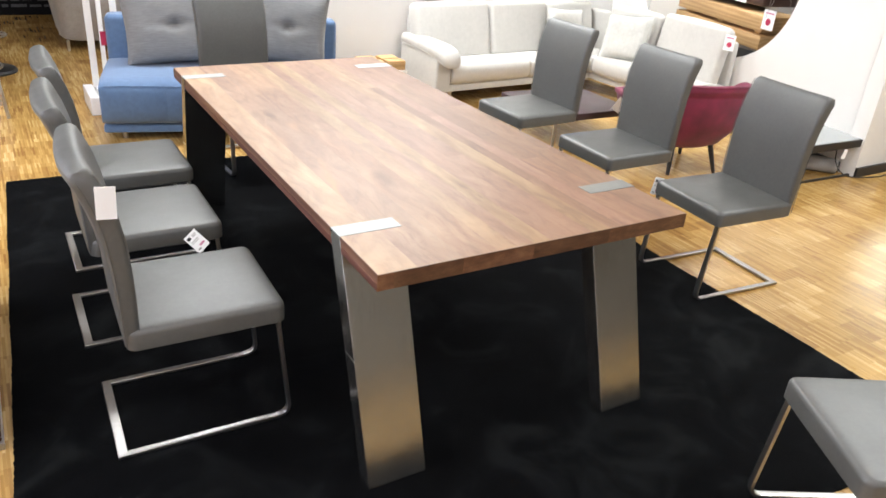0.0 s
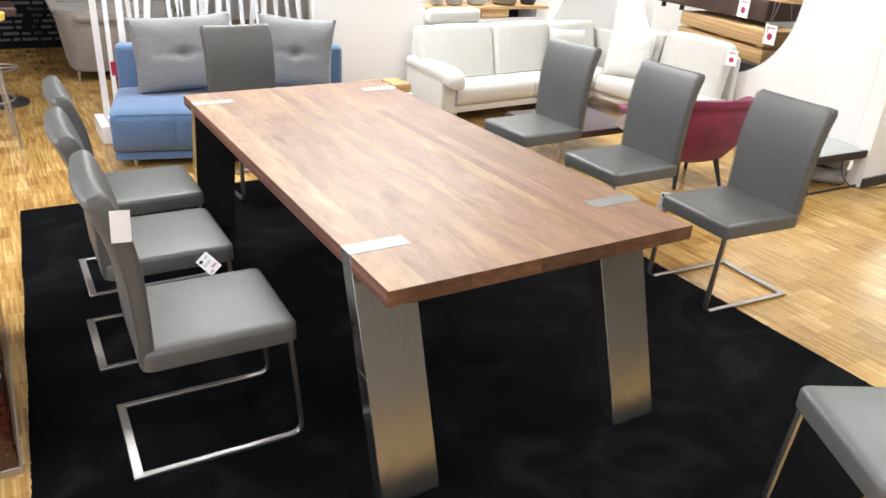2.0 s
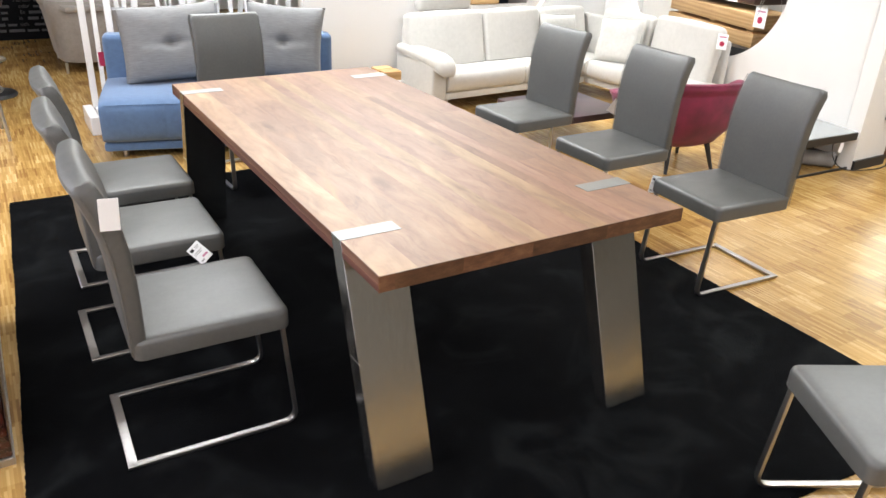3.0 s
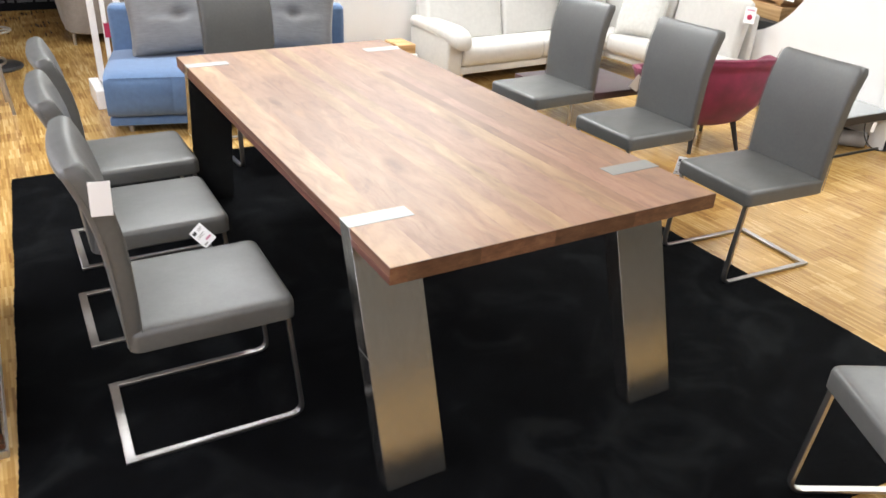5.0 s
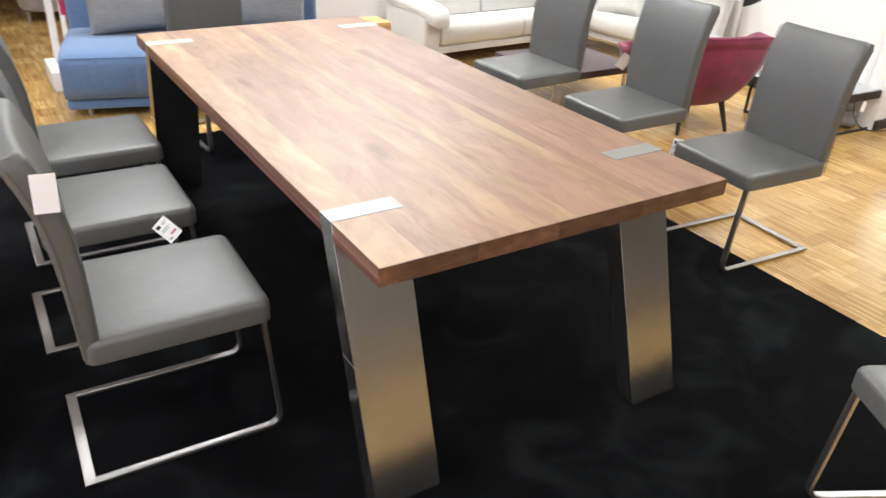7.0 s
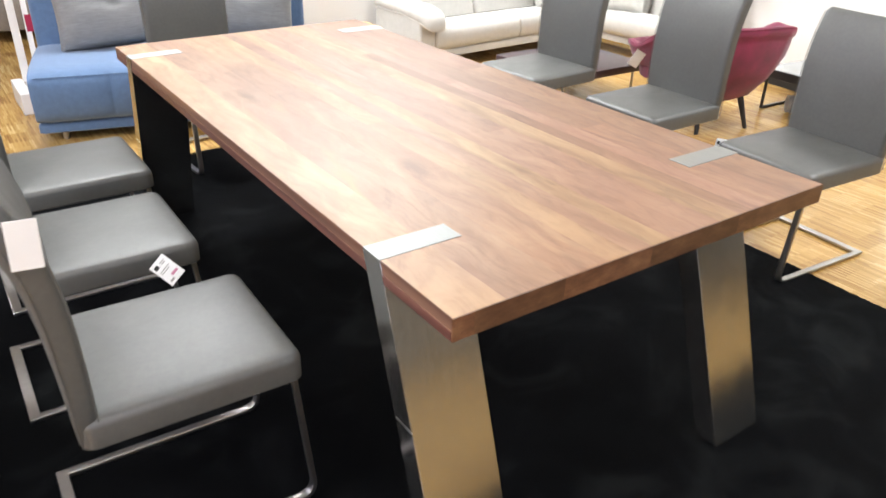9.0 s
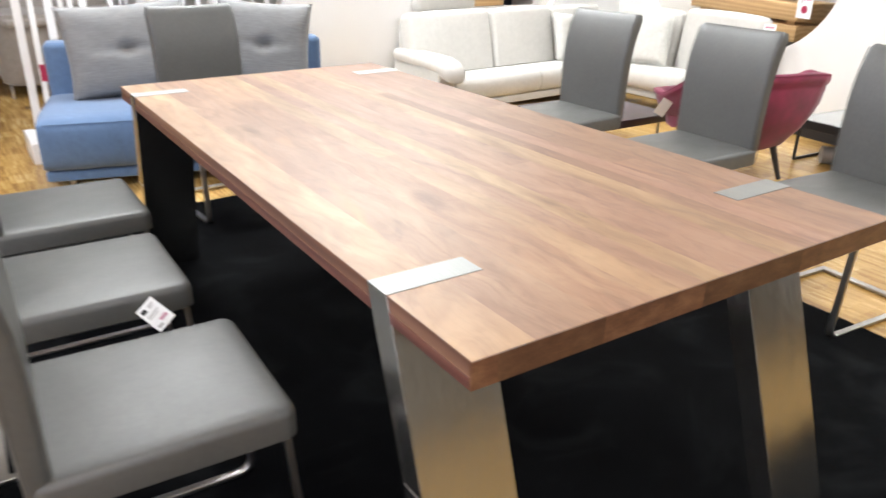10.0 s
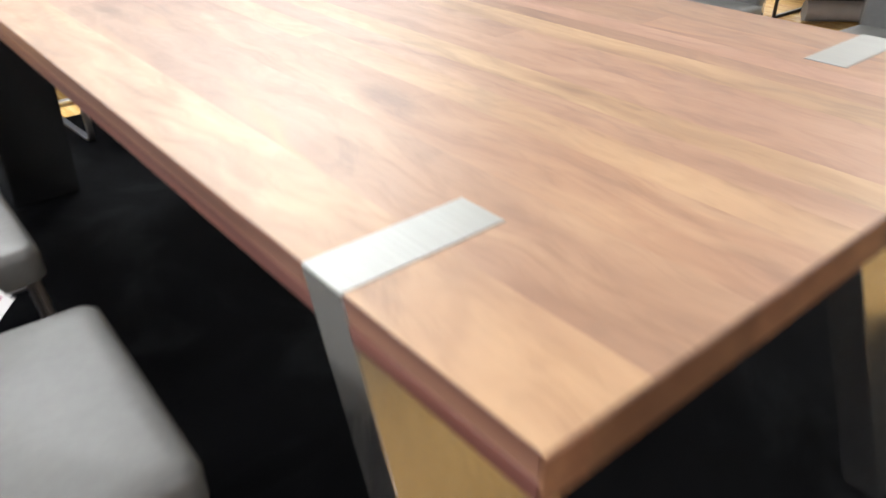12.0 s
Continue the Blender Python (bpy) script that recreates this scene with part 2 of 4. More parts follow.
def parquet(name):
    """Industrial parquet: narrow upright lamellae laid in short lengths along y, sealed."""
    m, nodes, links, bsdf = material(name)
    vec = coords(nodes, links, turn=radians(90))
    layers = []
    for width, row, off, a, b in ((0.16, 0.0105, 0.37, 0.0, 1.0), (0.16, 0.126, 0.5, 0.08, 0.95)):
        br = nodes.new("ShaderNodeTexBrick")
        br.offset, br.squash = off, 1.0
        br.inputs["Color1"].default_value, br.inputs["Color2"].default_value = (a, a, a, 1), (b, b, b, 1)
        br.inputs["Mortar"].default_value = (0.35, 0.35, 0.35, 1)
        br.inputs["Scale"].default_value, br.inputs["Mortar Size"].default_value = 1.0, 0.0006
        br.inputs["Brick Width"].default_value, br.inputs["Row Height"].default_value = width, row
        links.new(vec, br.inputs["Vector"])
        layers.append(br.outputs["Color"])
    mix = mixed(nodes, links, "MIX", 0.45, layers[0], layers[1])
    grain = noise_node(nodes, links, coords(nodes, links, (180, 9, 1)), 1.0, 3.0)
    wear = noise_node(nodes, links, coords(nodes, links), 1.1, 4.0)
    c1 = ramp(nodes, links, mix, ((0.0, (0.22, 0.108, 0.032)), (0.35, (0.39, 0.226, 0.068)), (0.7, (0.535, 0.335, 0.115)), (1.0, (0.70, 0.50, 0.22))))
    c2 = mixed(nodes, links, "MULTIPLY", 0.4, c1, ramp(nodes, links, grain, ((0.3, (0.7, 0.66, 0.6)), (0.7, (1, 1, 1)))))
    c3 = mixed(nodes, links, "MULTIPLY", 0.35, c2, ramp(nodes, links, wear, ((0.3, (0.78, 0.75, 0.7)), (0.7, (1, 1, 1)))))
    links.new(c3, bsdf.inputs["Base Color"])
    r = nodes.new("ShaderNodeMapRange")
    r.inputs["To Min"].default_value, r.inputs["To Max"].default_value = 0.16, 0.32
    links.new(wear, r.inputs["Value"])
    links.new(r.outputs["Result"], bsdf.inputs["Roughness"])
    bump(nodes, links, bsdf, mix, 0.12, 0.0006)
    return m


def brushed(name, colour, rough, along="Z", grain=1.0, wave=0.0005):
    """Brushed steel with fine scratches along one axis and a few smudges."""
    m, nodes, links, bsdf = material(name)
    k = {"X": (4, 700, 700), "Y": (700, 4, 700), "Z": (700, 700, 4)}[along]
    scratch = noise_node(nodes, links, coords(nodes, links, tuple(v * grain for v in k)), 1.0, 2.0)
    smudge = noise_node(nodes, links, coords(nodes, links), 7.0, 4.0)
    links.new(ramp(nodes, links, scratch, ((0.3, tuple(c * 0.86 for c in colour)), (0.7, colour))), bsdf.inputs["Base Color"])
    bsdf.inputs["Metallic"].default_value = 1.0
    r = nodes.new("ShaderNodeMapRange")
    r.inputs["To Min"].default_value, r.inputs["To Max"].default_value = rough - 0.03, rough + 0.06
    links.new(smudge, r.inputs["Value"])
    links.new(r.outputs["Result"], bsdf.inputs["Roughness"])
    wavy = noise_node(nodes, links, coords(nodes, links, {"X": (1.6, 9, 4.5), "Y": (9, 4, 9), "Z": (9, 9, 2)}[along]), 1.6, 3.0, 0.5)
    slow, fine = nodes.new("ShaderNodeBump"), nodes.new("ShaderNodeBump")
    slow.inputs["Strength"].default_value, slow.inputs["Distance"].default_value = 0.3, wave
    fine.inputs["Strength"].default_value, fine.inputs["Distance"].default_value = 0.02, 0.0001
    links.new(wavy, slow.inputs["Height"])
    links.new(scratch, fine.inputs["Height"])
    links.new(slow.outputs["Normal"], fine.inputs["Normal"])
    links.new(fine.outputs["Normal"], bsdf.inputs["Normal"])
    return m


M_FLOOR = parquet("parquet")
M_WALL = plain("white_wall", (0.80, 0.79, 0.77), 0.75, spread=0.03, scale=1.3, grain=220, relief=0.1)
M_TAUPEWALL = plain("taupe_wall", (0.23, 0.215, 0.195), 0.8, spread=0.15, scale=1.5)
M_CEIL = plain("ceiling_paint", (0.72, 0.71, 0.69), 0.9, spread=0.04, scale=1.0)
M_BLACK = plain("black_paint", (0.018, 0.018, 0.02), 0.45, spread=0.2)
M_NIGHT = plain("matt_black_wall", (0.008, 0.008, 0.009), 0.95, spread=0.2)
M_NIGHT.node_tree.nodes["Principled BSDF"].inputs["Specular IOR Level"].default_value = 0.1


def pile(name):
    """Short black pile: tufts, and patches of trodden nap mixed with painted soft light and shade."""
    m, nodes, links, bsdf = material(name)
    vec = coords(nodes, links)
    tread_light = nodes.new("ShaderNodeTexNoise")
    tread_light.inputs["Scale"].default_value, tread_light.inputs["Detail"].default_value, tread_light.inputs["Distortion"].default_value = 3.2, 5.0, 1.2
    links.new(vec, tread_light.inputs["Vector"])
    tuft = noise_node(nodes, links, vec, 700.0, 3.0)
    # light patches and dark hollows of the lighting are put into this ramp too
    c = ramp(nodes, links, tread_light.outputs["Fac"], ((0.34, (0.0012, 0.0013, 0.0020)), (0.52, (0.0030, 0.0033, 0.0042)), (0.68, (0.0110, 0.0120, 0.0130))))
    c = mixed(nodes, links, "MULTIPLY", 0.6, c, ramp(nodes, links, tuft, ((0.3, (0.5, 0.5, 0.5)), (0.7, (1, 1, 1)))))
    links.new(c, bsdf.inputs["Base Color"])
    bsdf.inputs["Roughness"].default_value = 1.0
    bsdf.inputs["Specular IOR Level"].default_value = 0.08
    bump(nodes, links, bsdf, tuft, 1.0, 0.006)
    return m


M_RUG = pile("black_pile")


def leather(name, colour, rough):
    """Smooth upholstery leather: fine pores, soft creases and slightly uneven gloss."""
    m, nodes, links, bsdf = material(name)
    vec = coords(nodes, links)
    broad = noise_node(nodes, links, vec, 5.0)
    crease = noise_node(nodes, links, coords(nodes, links, (1.0, 1.7, 1.2)), 9.0, 2.0, 0.45)
    pores = noise_node(nodes, links, vec, 420.0, 3.0)
    lo, hi = tuple(c * 0.92 for c in colour), tuple(c * 1.08 for c in colour)
    mottle = noise_node(nodes, links, vec, 70.0, 3.0)
    c = ramp(nodes, links, broad, ((0.3, lo), (0.7, hi)))
    c = mixed(nodes, links, "MULTIPLY", 0.5, c, ramp(nodes, links, mottle, ((0.35, (0.84, 0.84, 0.85)), (0.65, (1.08, 1.08, 1.07)))))
    links.new(c, bsdf.inputs["Base Color"])
    bsdf.inputs["Specular IOR Level"].default_value = 0.9
    r = nodes.new("ShaderNodeMapRange")
    r.inputs["To Min"].default_value, r.inputs["To Max"].default_value = rough - 0.05, rough + 0.08
    links.new(crease, r.inputs["Value"])
    links.new(r.outputs["Result"], bsdf.inputs["Roughness"])
    soft, fine = nodes.new("ShaderNodeBump"), nodes.new("ShaderNodeBump")
    soft.inputs["Strength"].default_value, soft.inputs["Distance"].default_value = 0.18, 0.005
    fine.inputs["Strength"].default_value, fine.inputs["Distance"].default_value = 0.22, 0.0008
    links.new(crease, soft.inputs["Height"])
    links.new(pores, fine.inputs["Height"])
    links.new(soft.outputs["Normal"], fine.inputs["Normal"])
    links.new(fine.outputs["Normal"], bsdf.inputs["Normal"])
    return m


M_LEATHER = leather("grey_leather", (0.083, 0.0848, 0.081), 0.46)
M_CHROME = brushed("satin_steel", (0.52, 0.505, 0.49), 0.33, "X", 0.6)
M_STEEL = brushed("brushed_steel", (0.53, 0.53, 0.51), 0.16, "Z", 0.16, 0.0035)
M_STEEL.node_tree.nodes["Principled BSDF"].inputs["Metallic"].default_value = 0.97
M_PLATE = brushed("brushed_steel_plate", (0.38, 0.39, 0.38), 0.54, "Y", 0.8)
M_WALNUT = walnut("walnut")


def end_wood(name):
    """Dark red-brown end boards, their weaker light put into the colour: blotchy short grain, each board in its own
    tone.
    """
    m, nodes, links, bsdf = material(name)
    info, tc = nodes.new("ShaderNodeObjectInfo"), nodes.new("ShaderNodeTexCoord")
    mul, add, mp = nodes.new("ShaderNodeMath"), nodes.new("ShaderNodeVectorMath"), nodes.new("ShaderNodeMapping")
    mul.operation, mul.inputs[1].default_value, add.operation = "MULTIPLY", 41.0, "ADD"
    links.new(info.outputs["Random"], mul.inputs[0])
    links.new(tc.outputs["Object"], add.inputs[0])
    links.new(mul.outputs[0], add.inputs[1])
    mp.inputs["Scale"].default_value = (14.0, 20.0, 34.0)
    links.new(add.outputs[0], mp.inputs["Vector"])
    blotch = noise_node(nodes, links, mp.outputs["Vector"], 1.0, 5.0, 0.65)
    fleck = noise_node(nodes, links, mp.outputs["Vector"], 14.0, 2.0)
    c = ramp(nodes, links, blotch, ((0.30, (0.066, 0.027, 0.015)), (0.50, (0.118, 0.053, 0.029)), (0.70, (0.190, 0.098, 0.052))))
    c = mixed(nodes, links, "MULTIPLY", 0.3, c, ramp(nodes, links, fleck, ((0.35, (0.5, 0.46, 0.44)), (0.6, (1, 1, 1)))))
    links.new(mixed(nodes, links, "MULTIPLY", 1.0, c, info.outputs["Color"]), bsdf.inputs["Base Color"])
    bsdf.inputs["Roughness"].default_value = 0.45
    bump(nodes, links, bsdf, fleck, 0.12, 0.0005)
    return m


M_WALNUTEND_SHADED = end_wood("walnut_end_shaded")
M_WALNUTSIDE = wood("walnut_side", ((0.2, (0.115, 0.052, 0.034)), (0.5, (0.175, 0.086, 0.056)), (0.85, (0.24, 0.130, 0.084))), "Y", 0.8, 0.42, 0.18)
M_WALNUTRED = wood("walnut_red", ((0.2, (0.085, 0.030, 0.024)), (0.5, (0.130, 0.050, 0.038)), (0.85, (0.18, 0.075, 0.055))), "Y", 0.8, 0.42, 0.15)
M_OAK = wood("oak", ((0.2, (0.44, 0.255, 0.105)), (0.6, (0.55, 0.345, 0.155)), (0.9, (0.64, 0.43, 0.21))), "Y", 0.8, 0.5, 0.08)
M_OAKX = wood("oak_across", ((0.2, (0.44, 0.255, 0.105)), (0.6, (0.55, 0.345, 0.155)), (0.9, (0.64, 0.43, 0.21))), "X", 0.8, 0.5, 0.08)
M_MAHOG = wood("dark_red_wood", ((0.2, (0.035, 0.010, 0.007)), (0.8, (0.085, 0.022, 0.014))), "Y", 0.7, 0.25, 0.05, 0.3)
M_DARKWOOD = wood("dark_brown_wood", ((0.2, (0.045, 0.020, 0.012)), (0.8, (0.11, 0.05, 0.03))), "Z", 0.7, 0.4, 0.05)
M_BLUE = cloth("blue_cloth", (0.080, 0.142, 0.258), 0.10)
M_GREYCLOTH = cloth("grey_cushion_cloth", (0.205, 0.206, 0.208), 0.16, relief=0.12, sheen=0.1, streak=(0.5, 5, 1))
M_CREAM = cloth("cream_cloth", (0.52, 0.505, 0.47), 0.05, relief=0.25)
M_PATTERN = cloth("cream_patterned_cloth", (0.52, 0.515, 0.48), 0.09, weave=160, relief=0.5)
M_TAUPE = cloth("taupe_cloth", (0.30, 0.27, 0.245), 0.1)
M_RED = plain("burgundy_velvet", (0.175, 0.010, 0.046), 0.75, spread=0.35, scale=7.0, grain=700, relief=0.3, sheen=0.18)
M_PLUM = plain("plum_lacquer", (0.055, 0.030, 0.036), 0.35, spread=0.15)
M_BROWNLEATHER = plain("brown_leather", (0.060, 0.032, 0.026), 0.4, spread=0.15, grain=350, relief=0.3)
M_WHITE = plain("white_lacquer", (0.82, 0.81, 0.80), 0.35, spread=0.03)
M_PAPER = plain("white_card", (0.90, 0.90, 0.90), 0.6, spread=0.01, grain=3000, relief=0.02)
M_INK = plain("black_ink", (0.02, 0.02, 0.02), 0.7)
M_REDINK = plain("red_ink", (0.42, 0.02, 0.07), 0.6)
M_ROSE = plain("pale_rose_ink", (0.55, 0.22, 0.32), 0.6)
M_CHALK = plain("pale_lettering", (0.085, 0.085, 0.09), 0.8)
M_RUBBER = plain("black_rubber", (0.015, 0.015, 0.015), 0.6)
M_OLIVE = plain("olive_ceramic", (0.20, 0.17, 0.11), 0.4, spread=0.2, scale=14)
M_CERAMIC = plain("grey_ceramic", (0.42, 0.41, 0.39), 0.3, spread=0.2, scale=14)
M_YELLOW = plain("yellow_lacquer", (0.62, 0.42, 0.08), 0.4)
M_GREYBOX = plain("grey_card", (0.33, 0.32, 0.31), 0.8)
M_NAVY = plain("navy_cloth", (0.02, 0.025, 0.05), 0.9)
M_GLASSTOP = plain("frosted_grey_glass", (0.34, 0.36, 0.365), 0.12, spread=0.04, coat=0.5)

# ---- mesh helpers ----


def finish(bm, name, mat, smooth=True, angle=40):
    me = bpy.data.meshes.new(name)
    bmesh.ops.recalc_face_normals(bm, faces=bm.faces)
    for f in bm.faces:
        f.smooth = smooth
    if smooth:
        for e in bm.edges:
            if len(e.link_faces) == 2 and e.calc_face_angle(0) > radians(angle):
                e.smooth = False
    bm.to_mesh(me)
    bm.free()
    me.materials.append(mat)
    return me


def part(name, bm, mat, parent=None, label="", at=None, smooth=True, angle=40):
    ob = new(name, finish(bm, name, mat, smooth, angle))
    if parent:
        ob.parent = parent
    if at:
        ob.matrix_basis = at
    if label:
        ob["label"] = label
    return ob


def thing(name, m, label, category, group="", kind=""):
    ob = new(name)
    ob.empty_display_size = 0.1
    ob.matrix_basis = m
    return tagged(ob, label, category, group, kind)


def box(x0, x1, y0, y1, z0, z1, bevel=0.0, seg=2, bm=None):
    bm = bm or bmesh.new()
    made = bmesh.ops.create_cube(bm, size=1.0, matrix=Matrix.Translation(((x0 + x1) / 2, (y0 + y1) / 2, (z0 + z1) / 2)) @ Matrix.Diagonal((x1 - x0, y1 - y0, z1 - z0, 1)))
    if bevel:
        edges = {e for v in made["verts"] for e in v.link_edges}
        bmesh.ops.bevel(bm, geom=list(edges), offset=bevel, segments=seg, affect="EDGES", profile=0.5)
    return bm


def loft(rings, bm=None, caps=True):
    """A skin over rings of equally many points."""
    bm = bm or bmesh.new()
    rows = [[bm.verts.new(p) for p in ring] for ring in rings]
    n = len(rows[0])
    for a, b in zip(rows, rows[1:]):
        for i in range(n):
            bm.faces.new((a[i], a[(i + 1) % n], b[(i + 1) % n], b[i]))
    if caps:
        bm.faces.new(rows[0][::-1])
        bm.faces.new(rows[-1])
    return bm


def round_rect(w, d, r, seg=4):
    """The outline of a rectangle w x d about 0, with rounded corners."""
    pts = []
    for cx, cy, a0 in ((w / 2 - r, d / 2 - r, 0), (-w / 2 + r, d / 2 - r, 90), (-w / 2 + r, -d / 2 + r, 180), (w / 2 - r, -d / 2 + r, 270)):
        for i in range(seg + 1):
            a = radians(a0 + 90 * i / seg)
            pts.append((cx + r * math.cos(a), cy + r * math.sin(a)))
    return pts


def tube(path, w, h, up=(0, 0, 1), round_=0.002, bm=None):
    """A flat bar w x h (w across, h along the up side) swept along a path."""
    pts = [Vector(p) for p in path]
    rings = []
    side0 = None
    for i, p in enumerate(pts):
        t = ((pts[min(i + 1, len(pts) - 1)] - p).normalized() + (p - pts[max(i - 1, 0)]).normalized()).normalized()
        side = side0 or t.cross(Vector(up)).normalized()
        side = (side - t * side.dot(t)).normalized()
        side0 = side
        n = side.cross(t).normalized()
        rings.append([p + side * a + n * b for a, b in round_rect(w, h, min(round_, w / 2.01, h / 2.01), 2)])
    return loft(rings, bm)


def rod(a, b, r0, r1=None, seg=14, bm=None):
    a, b = Vector(a), Vector(b)
    bm = bm or bmesh.new()
    m = Matrix.Translation((a + b) / 2) @ (b - a).to_track_quat("Z", "Y").to_matrix().to_4x4()
    bmesh.ops.create_cone(bm, cap_ends=True, segments=seg, radius1=r0, radius2=r0 if r1 is None else r1, depth=(b - a).length, matrix=m)
    return bm


def cushion(w, d, h, puff=0.5, n=14, dent=0.0, seed=0):
    """A stuffed pad: a rounded slab, full in the middle, drawn in at its corners, slightly uneven."""
    bm = bmesh.new()
    grid = {}
    for s in (1, -1):
        for i in range(n + 1):
            for j in range(n + 1):
                u, v = 2 * i / n - 1, 2 * j / n - 1
                if s < 0 and (abs(u) == 1 or abs(v) == 1):
                    grid[s, i, j] = grid[1, i, j]
                    continue
                full = ((1 - abs(u) ** 4) * (1 - abs(v) ** 4)) ** puff
                k = 1 - 0.07 * (abs(u) ** 3) * (1 - v * v)
                k2 = 1 - 0.07 * (abs(v) ** 3) * (1 - u * u)
                z = s * h / 2 * full
                if dent:
                    z *= 1 - dent * math.exp(-(u * u + v * v) / 0.012)
                    z *= 1 - 0.22 * dent * math.exp(-(v * v) / 0.006) * math.exp(-(u * u) / 0.35)
                z += 0.04 * h * noise.noise(Vector((u * 2.2 + seed, v * 2.2, s))) * full
                grid[s, i, j] = bm.verts.new((u * w / 2 * k, v * d / 2 * k2, z))
    for s in (1, -1):
        for i in range(n):
            for j in range(n):
                q = [grid[s, i, j], grid[s, i + 1, j], grid[s, i + 1, j + 1], grid[s, i, j + 1]]
                bm.faces.new(q if s > 0 else q[::-1])
    return bm


def soft_box(w, d, h, r, seg=4, swell=0.0, seed=0, corner=0.0):
    """An upholstered block about its base centre, with rounded edges and a slight swell on top."""
    bm = bmesh.new()
    rings = []
    for z, inset in [(0.0, r * 0.5), (r * 0.35, 0.0)] + [(h - r + r * math.sin(radians(a)), r * (1 - math.cos(radians(a)))) for a in (0, 30, 60, 80)]:
        rings.append([(x, y, z) for x, y in round_rect(w - 2 * inset, d - 2 * inset, max(max(r, corner) - inset * 0.6, 0.004), seg)])
    for k in (0.9, 0.7, 0.4, 0.12):
        rings.append([(x, y, h + swell * (1 - k * k)) for x, y in round_rect((w - 2 * r) * k, (d - 2 * r) * k, max(max(r * 0.4, corner * 0.9) * k, 0.002), seg)])
    return loft(rings, bm)


def hung(pts_outer, centre, r, thick, n=64, wider=0.0):
    """A wall u x v = pts_outer (u0, u1, v0, v1) with a round opening, drawn out along u by wider, thickness along the third axis."""
    u0, u1, v0, v1 = pts_outer
    cu, cv = centre
    angles = sorted([2 * math.pi * i / n for i in range(n)] + [math.atan2(b - cv, a - cu) % (2 * math.pi) for a in (u0, u1) for b in (v0, v1)])
    bm = bmesh.new()
    rows = []
    for w in (0.0, thick):
        inner, outer = [], []
        for a in angles:
            c, s = math.cos(a), math.sin(a)
            k = min(((u1 if c > 0 else u0) - cu) / c if abs(c) > 1e-9 else 1e9, ((v1 if s > 0 else v0) - cv) / s if abs(s) > 1e-9 else 1e9)
            inner.append(bm.verts.new((cu + r * c + (wider if c > 0 else 0.0), w, cv + r * s)))
            outer.append(bm.verts.new((cu + k * c, w, cv + k * s)))
        rows += [inner, outer]
    m = len(angles)
    for i in range(m):
        j = (i + 1) % m
        a, b, c, d = rows
        bm.faces.new((a[i], a[j], b[j], b[i]))
        bm.faces.new((c[j], c[i], d[i], d[j]))
        bm.faces.new((a[j], a[i], c[i], c[j]))
        bm.faces.new((b[i], b[j], d[j], d[i]))
    return bm


# ---- the room ----
def structure(name, bm, mat, label, at=None, smooth=False):
    return tagged(part(name, bm, mat, at=at, smooth=smooth), label, name.split("_")[0], kind="structure")


structure("floor", box(-2.9, 9.5, -6.0, 10, -0.1, 0), M_FLOOR, "honey-coloured industrial parquet floor of narrow oak strips")
structure("ceiling", box(-2.9, 9.5, -6.0, 10, 3.3, 3.45), M_CEIL, "plain white showroom ceiling")
structure("wall_west", box(-3.1, -2.9, -6.2, 10.2, 0, 3.45), M_WALL, "plain white showroom wall")
structure("wall_east", box(9.5, 9.7, -6.2, 10.2, 0, 3.45), M_WALL, "plain white showroom wall")
# unseen, its distance and tone chosen for what the steel legs mirror
structure("wall_south", box(-2.9, 9.5, -6.2, -6.0, 0, 3.45), M_TAUPEWALL, "unseen taupe wall toned for the steel legs' reflections")
structure("wall_north", box(-2.9, 9.5, 10, 10.2, 0, 3.45), M_WALL, "plain white showroom wall")
structure("wall_behind_sofa", hung((0, 3.372, 0, 3.3), (1.823, 1.40), 0.93, 0.05), M_WALL, "white display wall with a large round opening", at=pose(1.44, 4.219, 0, 0, 0, 3.5))
structure("wall_beside_sofa", hung((0.125, 3.16, 0, 3.3), (1.557, 1.207), 0.676, 0.05, wider=0.62), M_WALL, "white display wall with a large round opening", at=pose(4.525, 1.273, 0, 0, 0, 84))
structure("wall_end", box(4.476, 4.868, 1.28, 1.395, 0, 3.3), M_WALL, "white end of the display wall")
structure("baseboard_end", box(4.478, 4.866, 1.262, 1.279, 0, 0.07), M_BLACK, "black baseboard on the white wall's end")
structure("baseboard_beside", box(0.13, 1.3, 0.001, 0.014, 0, 0.07), M_BLACK, "black baseboard along the white wall", at=pose(4.475, 1.278, 0, 0, 0, 84))
structure("wall_lettering", box(-2.88, 0.9, 8.2, 8.3, 0, 3.3), M_NIGHT, "black partition wall with pale lettering")

# rug: one thick black pile sheet with a slightly frayed edge
def rug():
    bm = bmesh.new()
    cs = [(-0.972, -0.50), (2.075, -0.72), (2.142, 3.03), (-0.822, 2.995)]
    ring = []
    for k, (a, b) in enumerate(zip(cs, cs[1:] + cs[:1])):
        n = 420
        for i in range(n):
            u = i / n
            x, y = a[0] + (b[0] - a[0]) * u, a[1] + (b[1] - a[1]) * u
            f = 0.005 * noise.noise(Vector((x * 60, y * 60, 0))) + 0.006 * noise.noise(Vector((x * 3, y * 3, 5)))
            ring.append((x + (f if k in (1, 3) else 0), y + (f if k in (0, 2) else 0)))
    cx, cy = 0.6, 1.0
    rows = [[(cx + (x - cx) * s, cy + (y - cy) * s, z) for x, y in ring] for s, z in ((1.0, 0.001), (1.0, 0.008), (0.996, 0.0115), (0.97, 0.012))]
    return loft(rows)


tagged(part("rug", rug(), M_RUG), "large black short-pile rug under the dining table", "rug")

